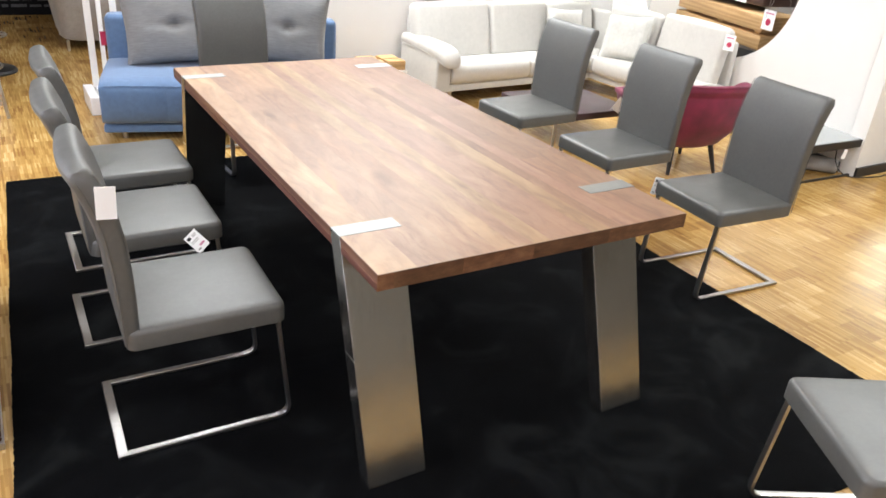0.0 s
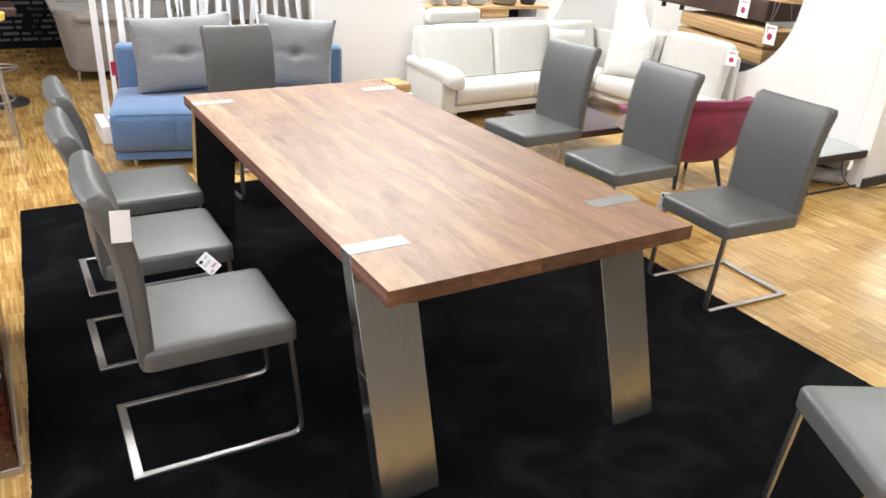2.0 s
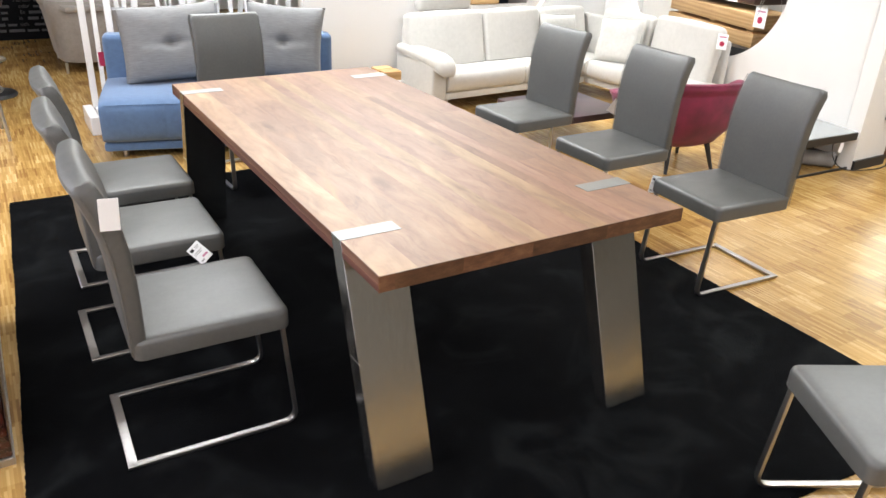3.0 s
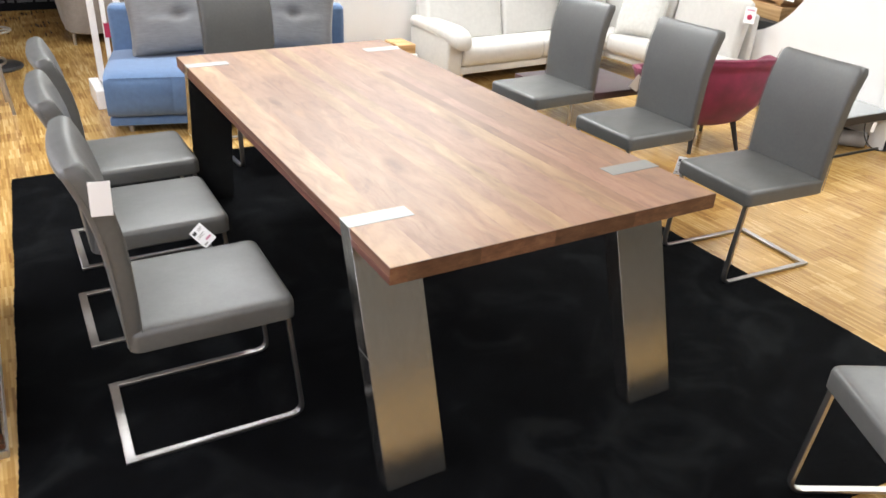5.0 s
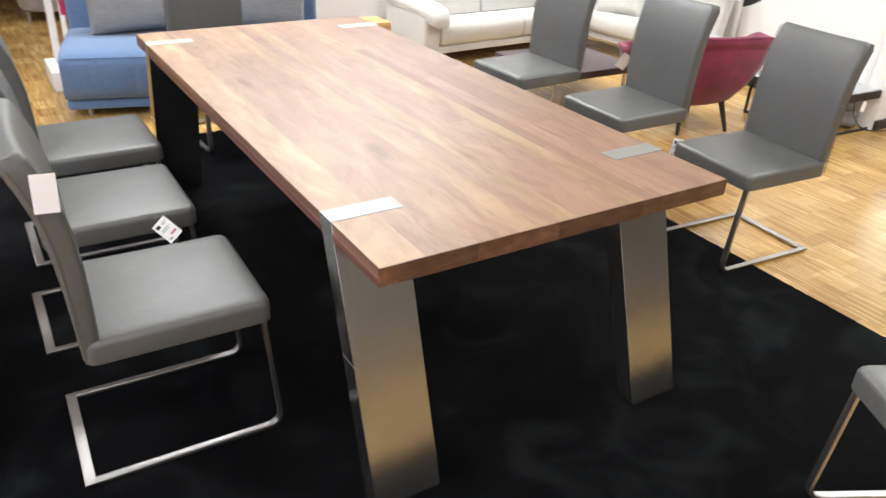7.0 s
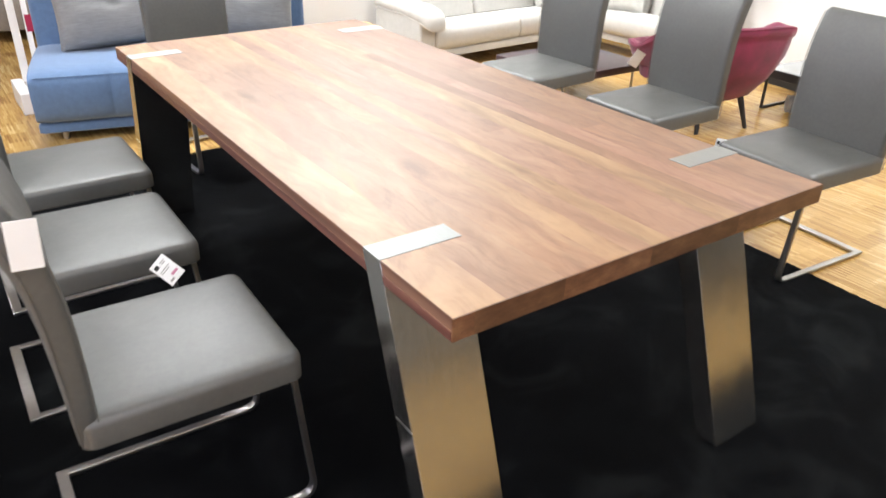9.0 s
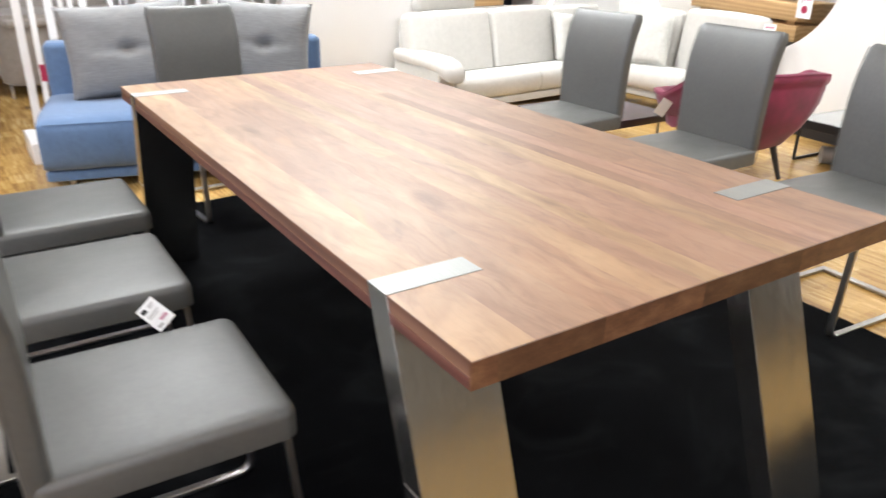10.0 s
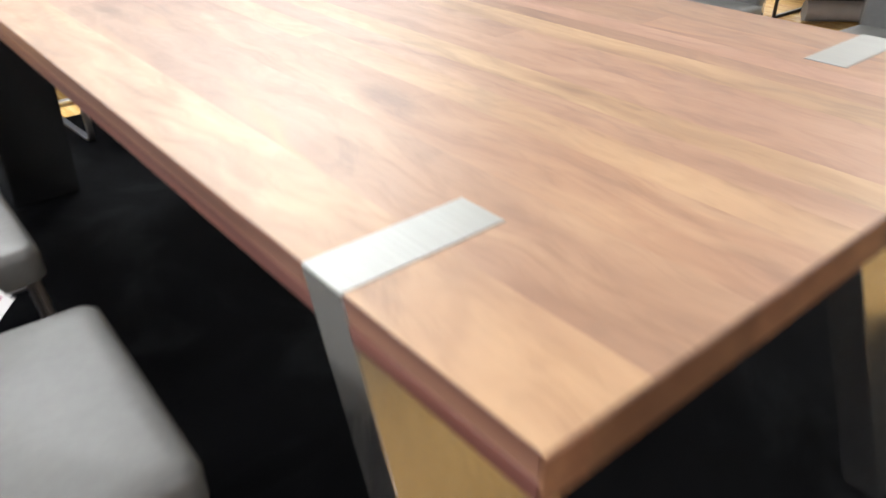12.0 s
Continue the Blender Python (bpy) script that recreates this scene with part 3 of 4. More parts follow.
# ---- dining table ----
TW, TL, TH, TT = 1.15, 2.335, 0.76, 0.050
# tints of the thirteen staves, heart- and sapwood; right ones also darkened as sheen fades
PALE, PINK, TAN, DARK = (1.20, 1.27, 1.18), (0.93, 0.88, 0.93), (1.06, 1.06, 0.99), (0.82, 0.75, 0.76)
TONES = [PALE, PINK, TAN, TAN, PINK, TAN, PINK, PINK, TAN, DARK, PINK, DARK, DARK]


def dining_table():
    t = thing("dining_table", pose(0, 0, 0), "walnut dining table with brushed steel slab legs let into its top", "table")
    top = part("tabletop", box(0.012, TW - 0.012, 0.012, TL - 0.012, TH - TT + 0.004, TH - 0.012), M_WALNUT, t)
    widths = [0.12, 0.146, 0.124, 0.066, 0.058, 0.062, 0.084, 0.078, 0.072, 0.050, 0.058, 0.102]
    widths.append(TW - sum(widths))
    x = 0.0
    for k, w in enumerate(widths):
        ys = [0.0] + {1: [1.52], 3: [0.98], 4: [1.64], 5: [1.22], 6: [1.86], 7: [0.74, 1.95], 8: [1.41], 9: [0.88, 1.72], 10: [1.21], 11: [0.62, 1.75], 12: [1.33]}.get(k, []) + [TL]
        for n, (a, b) in enumerate(zip(ys, ys[1:])):
            stave = part("stave", box(x, x + w, a, b, TH - TT, TH), M_WALNUT, top, smooth=False)
            stave.color = (*(v * (1.0, 0.90, 1.06)[n] for v in TONES[k]), 1)
        x += w
    # end boards across both ends, in unequal lengths
    # their colour holds end grain and the dimmer light on these faces
    ends = [0.0, 0.047, 0.266, 0.514, 0.81, TW]
    for y0, y1 in ((-0.003, -0.0002), (TL + 0.0002, TL + 0.003)):
        for a, b, tone in zip(ends, ends[1:], (1.3, 0.78, 1.10, 0.72, 0.92)):
            board = part("end_board", box(a - (0.0022 if a == 0 else 0), b + (0.0022 if b == TW else 0), y0, y1, TH - TT + 0.0005, TH - 0.0002), M_WALNUTEND_SHADED, top, "walnut end board, coloured darker for its dimly lit face", smooth=False)
            board.color = (tone, tone, tone, 1)
    # long sides: an upper strip and a redder lower strip, parted by a fine groove
    for side in (-1, 1):
        def strip(depth, z0, z1):
            return box(-depth, 0.0002, 0.002, TL - 0.002, z0, z1, 0.0006, 1) if side < 0 else box(TW - 0.0002, TW + depth, 0.002, TL - 0.002, z0, z1, 0.0006, 1)
        part("edge_strip", strip(0.0016, TH - 0.0265, TH - 0.0001), M_WALNUTSIDE, top, smooth=False)
        part("edge_strip", strip(0.0024, TH - TT + 0.0006, TH - 0.0285), M_WALNUTRED, top, "red-brown lower edge strip", smooth=False)
    return t


def table_leg(t, x0, x1, far, outer_left):
    """A flat steel box leg that leans outward to the table's end, capped by a plate in the top."""
    yt, yb, d = (0.165 if far else 0.247, -0.006 if outer_left else -0.026, 0.070)
    y = (lambda v: TL - v) if far else (lambda v: v)
    zt = TH + 0.0008
    xa, xb = (x0 - 0.004, x1) if outer_left else (x0, x1 + 0.004)
    bm = bmesh.new()
    rings = []
    for z, yy, da, db in ((0.012, yb, 0.004 if outer_left else -0.026, -0.004 if outer_left else -0.046), (zt, yt, 0, 0)):
        rings.append([(xa + da, y(yy), z), (xb + db, y(yy), z), (xb + db, y(yy + d), z), (xa + da, y(yy + d), z)])
    loft(rings, bm)
    bmesh.ops.bevel(bm, geom=list(bm.edges), offset=0.0018, segments=2, affect="EDGES")
    leg = part("leg", bm, M_STEEL, t, "brushed stainless steel slab leg", angle=30)
    cap = box(xa + 0.001, xb - 0.001, min(y(yt + 0.001), y(yt + d - 0.001)), max(y(yt + 0.001), y(yt + d - 0.001)), zt - 0.001, zt + 0.0004)
    part("cap_plate", cap, M_PLATE, leg, "pale brushed steel plate flush with the tabletop", smooth=False)
    if outer_left:
        yy = yb + (yt - yb) * 0.52
        seam = box(xa - 0.0006, xa + 0.001, 0, d - 0.006, 0.40, 0.403)
        bmesh.ops.translate(seam, verts=seam.verts, vec=(0.002, y(yy) if not far else y(yy) - d + 0.003, 0))
        part("weld_seam", seam, M_CHROME, leg, smooth=False)


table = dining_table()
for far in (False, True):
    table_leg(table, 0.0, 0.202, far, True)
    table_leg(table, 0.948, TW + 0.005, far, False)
# the top's far end is skewed to fit the camera's view
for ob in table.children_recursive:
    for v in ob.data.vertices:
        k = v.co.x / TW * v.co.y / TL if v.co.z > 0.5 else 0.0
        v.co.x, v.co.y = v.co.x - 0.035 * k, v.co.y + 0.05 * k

# ---- cantilever chairs ----


def bar_corner(path, r, n=6):
    """Rounds the inner corners of a path of straight runs."""
    pts = [Vector(p) for p in path]
    out = [pts[0]]
    for a, b, c in zip(pts, pts[1:], pts[2:]):
        k = min(r, (a - b).length * 0.45, (c - b).length * 0.45)
        p, q = b + (a - b).normalized() * k, b + (c - b).normalized() * k
        for i in range(n + 1):
            u = i / n
            out.append(p * (1 - u) ** 2 + b * 2 * u * (1 - u) + q * u * u)
    return out + [pts[-1]]


def cantilever_chair():
    """Faces +x; its origin lies on the floor below the middle of the seat's front edge."""
    c = thing("dining_chair", pose(0, 0, 0), "grey leather cantilever dining chair on a satin steel frame", "chair", "chairs round the table")
    W = 0.445
    # seat
    seat = soft_box(0.475, W, 0.074, 0.019, 6, 0.009, corner=0.030)
    bmesh.ops.translate(seat, verts=seat.verts, vec=(-0.2375, 0, 0.386))
    s = part("seat", seat, M_LEATHER, c)
    piping = bmesh.new()
    ring = [(x - 0.2375, y, 0.4565) for x, y in round_rect(0.475 - 0.026, W - 0.026, 0.026, 5)]
    tube(ring + [ring[0]], 0.0045, 0.0045, round_=0.002, bm=piping)
    part("piping", piping, M_LEATHER, s)
    # backrest: a padded sheet that rises steeply and rolls back at its top
    prof = [(-0.456, 0.392, 0.034, 0), (-0.456, 0.400, 0.046, 0), (-0.457, 0.47, 0.050, 0), (-0.458, 0.56, 0.053, 1), (-0.461, 0.65, 0.056, 3), (-0.467, 0.73, 0.058, 7), (-0.478, 0.80, 0.059, 12), (-0.494, 0.86, 0.059, 17), (-0.513, 0.91, 0.058, 22), (-0.525, 0.936, 0.056, 25), (-0.531, 0.947, 0.049, 26), (-0.5345, 0.953, 0.034, 26)]
    rings = []
    for x, z, th, lean in prof:
        a = radians(lean)
        wide = W - 0.012 if 0.40 < z < 0.945 else W - 0.024
        ring = []
        flat = round_rect(wide, th, min(0.018, th / 2.05), 4)
        outline = []
        for p, q in zip(flat, flat[1:] + flat[:1]):
            n = 10 if abs(p[0] - q[0]) > 0.1 else 1
            outline += [(p[0] + (q[0] - p[0]) * i / n, p[1]  + (q[1] - p[1]) * i / n) for i in range(n)]
        for yy, dd in outline:
            rise = min(1.0, max(0.0, (z - 0.42) / 0.45))
            bow = -(0.012 if dd > 0 else 0.012 + 0.010 * rise) * rise * (1 - (2 * yy / W) ** 2)
            back_out = -0.006 * rise ** 2 if dd < 0 else 0.0
            ring.append((x + (dd + bow + back_out) * math.cos(a), yy, z + (dd + bow) * math.sin(a)))
        rings.append(ring)
    back = part("backrest", loft(rings), M_LEATHER, c, angle=60)
    for sy in (1, -1):
        for off in (-0.4, 0.42):
            seam = [(x + off * th * math.cos(radians(lean)), sy * (W / 2 - 0.0068), z + off * th * math.sin(radians(lean))) for x, z, th, lean in prof[1:-2]]
            part("seam", tube(seam, 0.0028, 0.0028, up=(0, 1, 0), round_=0.0012), M_LEATHER, back)
    # stitched seam along the top of the backrest's outer side
    for k, off in ((-3, -0.5),):
        x, z, th, lean = prof[k]
        a = radians(lean)
        line = []
        for i in range(13):
            yy = (i / 6 - 1) * (W / 2 - 0.022)
            bow = -(0.012 if off > 0 else 0.022) * (1 - (2 * yy / W) ** 2)
            dd = off * th + bow - (0.006 if off < 0 else 0.0)
            line.append((x + dd * math.cos(a), yy, z + (off * th + bow) * math.sin(a)))
        part("seam", tube(line, 0.0035, 0.0035, up=(1, 0, 0), round_=0.0015), M_LEATHER, back)
    # frame: two flat bars down from the seat and back along the floor, one bar across behind
    for sy in (1, -1):
        y = sy * 0.199
        path = bar_corner([(-0.024, y, 0.41), (0.012, y, 0.0065), (-0.528, y, 0.0065)], 0.05)
        part("frame_bar", tube(path, 0.024, 0.012, up=(0, 0, 1), round_=0.002), M_CHROME, c, "satin steel flat bar", angle=30)
    part("floor_bar", box(-0.540, -0.510, -0.211, 0.211, 0.0005, 0.0125, 0.002, 1), M_CHROME, c, "satin steel flat bar across the floor")
    return c


chair = cantilever_chair()
RZ = 0.012
chair.matrix_basis = pose(-0.100, 0.639, RZ, 0, 0, -1.5)
for x, y, z, rz, low in ((-0.113, 1.322, RZ, -0.5, 0.973), (-0.070, 1.960, RZ, 0, 0.957), (1.930, 0.636, 0.004, 176, 1), (1.926, 1.388, 0.004, 180, 1), (1.885, 2.155, 0.004, 183, 1), (0.560, 2.67, RZ, -86, 1), (0.988, -0.734, RZ, 152, 1)):
    copy_thing(chair, pose(x, y, z, 0, 0, rz) @ Matrix.Diagonal((1, 1, low, 1)))


def swing_tag(m, w, h, label, marks=True):
    t = thing("price_tag", m, label, "price tag")
    part("card", box(-w / 2, w / 2, -0.0006, 0.0006, -h, 0, 0.0005, 1), M_PAPER, t, smooth=False)
    if marks:
        for x0, x1, z0, z1, mat in ((-0.38, -0.12, -0.27, -0.12, M_INK), (0.02, 0.36, -0.18, -0.15, M_GREYBOX), (0.02, 0.30, -0.25, -0.22, M_GREYBOX), (-0.36, 0.3, -0.42, -0.39, M_GREYBOX), (-0.36, 0.2, -0.50, -0.47, M_GREYBOX), (-0.05, 0.36, -0.78, -0.68, M_ROSE), (-0.36, -0.1, -0.9, -0.82, M_GREYBOX)):
            part("print", box(x0 * w, x1 * w, -0.0011, -0.0007, z0 * h, z1 * h), mat, t, smooth=False)
    return t


swing_tag(pose(-0.228, 1.060, 0.416, -28, 0, -22) @ pose(0, 0, 0, 0, -48, 0) @ pose(0, 0, 0.04), 0.056, 0.080, "white paper price tag hanging from a grey seat corner")
swing_tag(pose(1.962, 0.845, 0.472, 0, 8, -30), 0.044, 0.090, "white paper price tag hanging from a grey seat corner")
swing_tag(pose(-0.586, 0.411, 0.931, 0, 3, -4), 0.051, 0.092, "blank white card stuck to a chair's backrest", False)

# ---- blue sofa and cushions ----


BLUE_AT = pose(-0.228, 3.544, 0, 0, 0, -14)


def blue_sofa():
    s = thing("blue_sofa", BLUE_AT, "armless two-seat sofa in blue woven cloth on short steel feet", "sofa")
    w, d = 1.615, 0.82
    base = soft_box(w, d - 0.02, 0.060, 0.02)
    bmesh.ops.translate(base, verts=base.verts, vec=(w / 2, d / 2 + 0.018, 0.055))
    part("base", base, M_BLUE, s)
    # seat pads: full, bulging fronts under a sewn top edge
    side = [(0.05, 0.117), (0.012, 0.1247), (-0.012, 0.1556), (-0.028, 0.2108), (-0.03, 0.2772), (-0.018, 0.3324), (-0.002, 0.3678), (0.006, 0.3716), (0.014, 0.3788), (0.05, 0.392), (0.14, 0.403), (0.4, 0.4096), (0.66, 0.4041), (0.67, 0.1225)]
    for k in (0, 1):
        x0, x1 = w * 0.5 * k + 0.001, w * 0.5 * (k + 1) - 0.001
        rings = []
        for u in (0, 0.008, 0.03, 0.08, 0.16, 0.28, 0.40, 0.47, 0.49, 0.50, 0.51, 0.53, 0.60, 0.72, 0.84, 0.92, 0.97, 0.992, 1.0):
            end = min(u, 1 - u)
            full = min(1.0, (end / 0.09)) ** 0.5
            tuck = 0.006 * math.exp(-((u - 0.5) / 0.012) ** 2)
            ring = []
            for y, z in side:
                yy = y if y > 0 else y * (0.35 + 0.65 * full) + tuck
                zz = 0.25 + (z - 0.25) * (0.93 + 0.07 * full) + 0.004 * noise.noise(Vector((u * 5 + 7 * k, y * 6, z * 6)))
                ring.append((x0 + (x1 - x0) * u, yy, zz))
            rings.append(ring)
        sp = part("seat", loft(rings), M_BLUE, s, angle=60)
        part("seat_seam", tube([(x0 + 0.03, -0.001, 0.371), (x1 - 0.03, -0.001, 0.371)], 0.005, 0.005), M_BLUE, sp)
    back = soft_box(w, 0.16, 0.58, 0.035, 5)
    bmesh.ops.translate(back, verts=back.verts, vec=(w / 2, d - 0.08, 0.118))
    part("backrest", back, M_BLUE, s)
    for x in (0.12, w - 0.12):
        for y in (0.10, d - 0.10):
            part("foot", rod((x, y, 0), (x, y, 0.058), 0.016, 0.02), M_CHROME, s, "short steel foot")
    return s


blue_sofa()


def at_blue(x, y, z, rx, ry, rz):
    return BLUE_AT @ pose(x, y, z, rx, ry, rz)


for k, (x, rz, ry, w) in enumerate(((0.473, 4, -4, 0.70), (1.245, -10, 4, 0.56))):
    tagged(part("back_cushion", cushion(w, 0.53, 0.20, 0.36, 26, 0.42, k * 9), M_GREYCLOTH, at=at_blue(x, 0.52, 0.668, 76, ry, rz)), "large grey tufted back cushion on the blue sofa", "cushion", "sofa cushions")

# ---- slatted screen behind the blue sofa ----


def slat_screen():
    s = thing("slatted_screen", pose(-0.26, 4.45, 0), "screen of leaning white painted slats on a low plinth", "room divider")
    part("plinth", box(0.115, 1.66, -0.05, 0.10, 0, 0.13, 0.004, 1), M_WHITE, s)
    part("foot", box(0.04, 0.105, -0.29, 0.10, 0, 0.13, 0.004, 1), M_WHITE, s)
    part("top_rail", box(0, 1.66, -0.05, 0.09, 2.50, 2.56, 0.004, 1), M_WHITE, s)
    rnd = random.Random(11)
    x = 0.125
    while x < 1.62:
        lean = rnd.uniform(-0.13, 0.13) if x > 0.3 else rnd.uniform(-0.012, 0.012)
        w = rnd.choice((0.03, 0.036, 0.045))
        y = rnd.choice((-0.035, 0.02, 0.06))
        part("slat", tube([(x - lean, y, 0.128), (x + lean, y, 2.505)], w, 0.02, up=(0, 1, 0)), M_WHITE, s, smooth=False)
        x += rnd.uniform(0.055, 0.10)
    return s


slat_screen()
red = thing("hang_tag", pose(-0.062, 4.34, 0.555), "small red hang tag on a white slat", "price tag")
part("card", box(-0.02, 0.02, -0.001, 0.001, -0.1, 0.0), M_REDINK, red, smooth=False)
part("string", rod((0, 0, 0), (0.005, 0.01, 0.12), 0.0015), M_PAPER, red)

# ---- cream corner sofa ----


SOFA_AT = pose(2.424, 3.657, 0, 0, 0, 4)


def sofa_pad(length, depth, z0, zf, zb, seed=0):
    """A stuffed seat along x with a full, rounded front at y = 0 and a top that falls to the back."""
    side = [(0.05, z0), (0.006, z0 + 0.004), (-0.016, z0 + 0.035), (-0.024, z0 + 0.08), (-0.020, zf - 0.055), (-0.006, zf - 0.024), (0.018, zf - 0.006), (0.06, zf), (0.16, zf + 0.002), (depth * 0.7, (zf + zb) / 2 + 0.006), (depth, zb), (depth, z0)]
    rings = []
    for u in (0, 0.004, 0.015, 0.04, 0.09, 0.2, 0.35, 0.5, 0.65, 0.8, 0.91, 0.96, 0.985, 0.996, 1.0):
        full = min(1.0, min(u, 1 - u) / 0.05) ** 0.45
        mid = z0 + 0.08
        rings.append([(length * u, y * (0.2 + 0.8 * full) if y < 0 else y + 0.012 * (1 - full), mid + (z - mid) * (0.90 + 0.10 * full) + 0.004 * noise.noise(Vector((u * 4 + seed, y * 5, z * 5)))) for y, z in side])
    return loft(rings)


def corner_sofa():
    s = thing("corner_sofa", SOFA_AT, "cream cloth corner sofa with loose back cushions and a padded arm", "corner sofa")

    def block(name, x0, x1, y0, y1, z0, h, r, swell=0.0, label="", m=None):
        bm = soft_box(x1 - x0, y1 - y0, h, r, 5, swell)
        bmesh.ops.translate(bm, verts=bm.verts, vec=((x0 + x1) / 2, (y0 + y1) / 2, z0))
        return part(name, bm, M_CREAM, s, label, m)

    # bases along both walls
    block("base", -0.02, 1.66, 0.012, 0.60, 0.13, 0.058, 0.015)
    block("base", 1.664, 2.03, -1.19, 0.60, 0.13, 0.058, 0.015)
    # seats: two along the back wall, a corner piece and one long seat along the side wall
    for k, (x0, x1) in enumerate(((0.044, 0.882), (0.886, 1.60))):
        part("seat", sofa_pad(x1 - x0, 0.42, 0.19, 0.362, 0.325, 3 * k), M_CREAM, s, "", pose(x0, 0, 0), angle=60)
    for k, (y0, y1) in enumerate(((-0.03, 0.42), (-0.76, -0.034), (-1.19, -0.764))):
        part("seat", sofa_pad(y1 - y0, 0.40, 0.19, 0.362, 0.325, 11 + 3 * k), M_CREAM, s, "", pose(1.63, y1, 0, 0, 0, -90), angle=60)
    # arm: a slim side panel under a soft pad that rolls over its front
    block("arm", -0.108, 0.038, 0.0, 0.575, 0.13, 0.31, 0.022)
    pad = loft([[(cx - 0.042 + x, y, z + dz) for x, dz in round_rect(w, h, 0.46 * min(w, h), 6)] for y, z, w, h, cx in (
        (0.585, 0.474, 0.09, 0.05, 0.008), (0.575, 0.474, 0.15, 0.085, 0.008), (0.48, 0.474, 0.170, 0.094, 0.010), (0.36, 0.470, 0.178, 0.098, 0.014), (0.20, 0.462, 0.190, 0.106, 0.022),
        (0.08, 0.448, 0.205, 0.120, 0.032), (0.0, 0.430, 0.20, 0.124, 0.034), (-0.035, 0.414, 0.185, 0.122, 0.038), (-0.058, 0.396, 0.16, 0.104, 0.042), (-0.072, 0.382, 0.12, 0.074, 0.045), (-0.078, 0.374, 0.06, 0.03, 0.048))])
    arm_pad = part("arm_pad", pad, M_CREAM, s, "soft rolled arm pad", angle=60)
    part("piping", tube(bar_corner([(-0.112, 0.56, 0.446), (-0.114, 0.20, 0.434), (-0.104, -0.02, 0.396), (-0.072, -0.07, 0.364)], 0.06), 0.006, 0.006, round_=0.0028), M_CREAM, arm_pad)

    def back(x, y, z, w, h, rz, lean, th=0.15):
        bm = soft_box(w, th, h, 0.045, 5, 0.012)
        for v in bm.verts:
            belly = (1 - (2 * v.co.x / w) ** 2) * (1 - (2 * v.co.z / h - 1) ** 2)
            v.co.y += -0.03 * belly if v.co.y < 0 else 0.0
        part("back_cushion", bm, M_CREAM, s, "", pose(x, y, z) @ pose(0, 0, 0, -lean, 0, rz))

    back(0.324, 0.41, 0.315, 0.778, 0.465, 0, 13)
    back(1.056, 0.41, 0.315, 0.672, 0.462, 0, 13)
    back(1.70, 0.42, 0.315, 0.60, 0.45, 0, 13)
    back(1.98, -0.10, 0.315, 0.62, 0.46, -90, 10, 0.11)
    back(1.945, -0.80, 0.315, 0.76, 0.49, -97, 10, 0.11)
    block("back_panel", -0.05, 2.02, 0.53, 0.60, 0.19, 0.475, 0.025)
    block("back_panel", 2.035, 2.095, -1.20, 0.52, 0.19, 0.50, 0.025)
    hr = loft([[(x + 0.04, 0.575 + a, 0.832 + b) for a, b in round_rect(0.12 * k, 0.135 * k, 0.045 * k, 5)] for x, k in ((0.045, 0.5), (0.06, 0.85), (0.09, 1), (0.55, 1), (0.585, 0.85), (0.60, 0.5))])
    part("headrest", hr, M_CREAM, s, "padded headrest roll")
    for x in (0.22, 0.50):
        part("headrest_post", rod((x, 0.575, 0.66), (x, 0.575, 0.80), 0.008), M_CHROME, s, "thin steel post")
    for x, y in ((0.10, 0.10), (1.55, 0.10), (0.10, 0.54), (1.95, 0.54), (1.72, -1.12), (1.97, -1.12)):
        part("foot", rod((x, y, 0), (x, y, 0.135), 0.018, 0.022), M_CHROME, s, "steel foot")
    return s


corner_sofa()


def throw_pillow(m, w, seed):
    """A square pillow with a woven face, a knife edge and a flat fringe seam."""
    p = tagged(part("throw_pillow", cushion(w, w * 0.95, 0.13, 0.5, 18, 0, seed), M_PATTERN, at=m), "square cream throw pillow with a woven pattern", "pillow", "throw pillows")
    ring = [(x, y, 0.0) for x, y in round_rect(w * 0.99, w * 0.94, 0.01, 3)]
    part("edge_seam", tube(ring + [ring[0]], 0.010, 0.004, round_=0.0015), M_PATTERN, p)


throw_pillow(SOFA_AT @ pose(1.50, 0.26, 0.535, 70, 4, -6), 0.42, 30)
throw_pillow(SOFA_AT @ pose(1.80, -0.22, 0.545, 68, -5, -74), 0.44, 31)
tag = swing_tag(pose(4.395, 2.555, 0.765, 0, 0, -70), 0.085, 0.125, "white price card with a red dot on a sofa", False)
part("red_dot", rod((0, -0.0015, -0.078), (0, -0.0008, -0.078), 0.021), M_REDINK, tag)
part("print", box(-0.03, 0.03, -0.0011, -0.0007, -0.030, -0.018), M_ROSE, tag, smooth=False)


def low_table():
    t = thing("low_table", pose(0, 0, 0), "low plum-brown lacquered coffee table with thin legs", "coffee table")
    part("tabletop", box(2.60, 3.36, 2.45, 3.13, 0.215, 0.265, 0.006, 2), M_PLUM, t)
    for x in (2.66, 3.30):
        for y in (2.51, 3.07):
            part("leg", rod((x, y, 0), (x, y, 0.216), 0.009), M_CHROME, t, "thin steel leg")


low_table()

# ---- burgundy tub chair ----


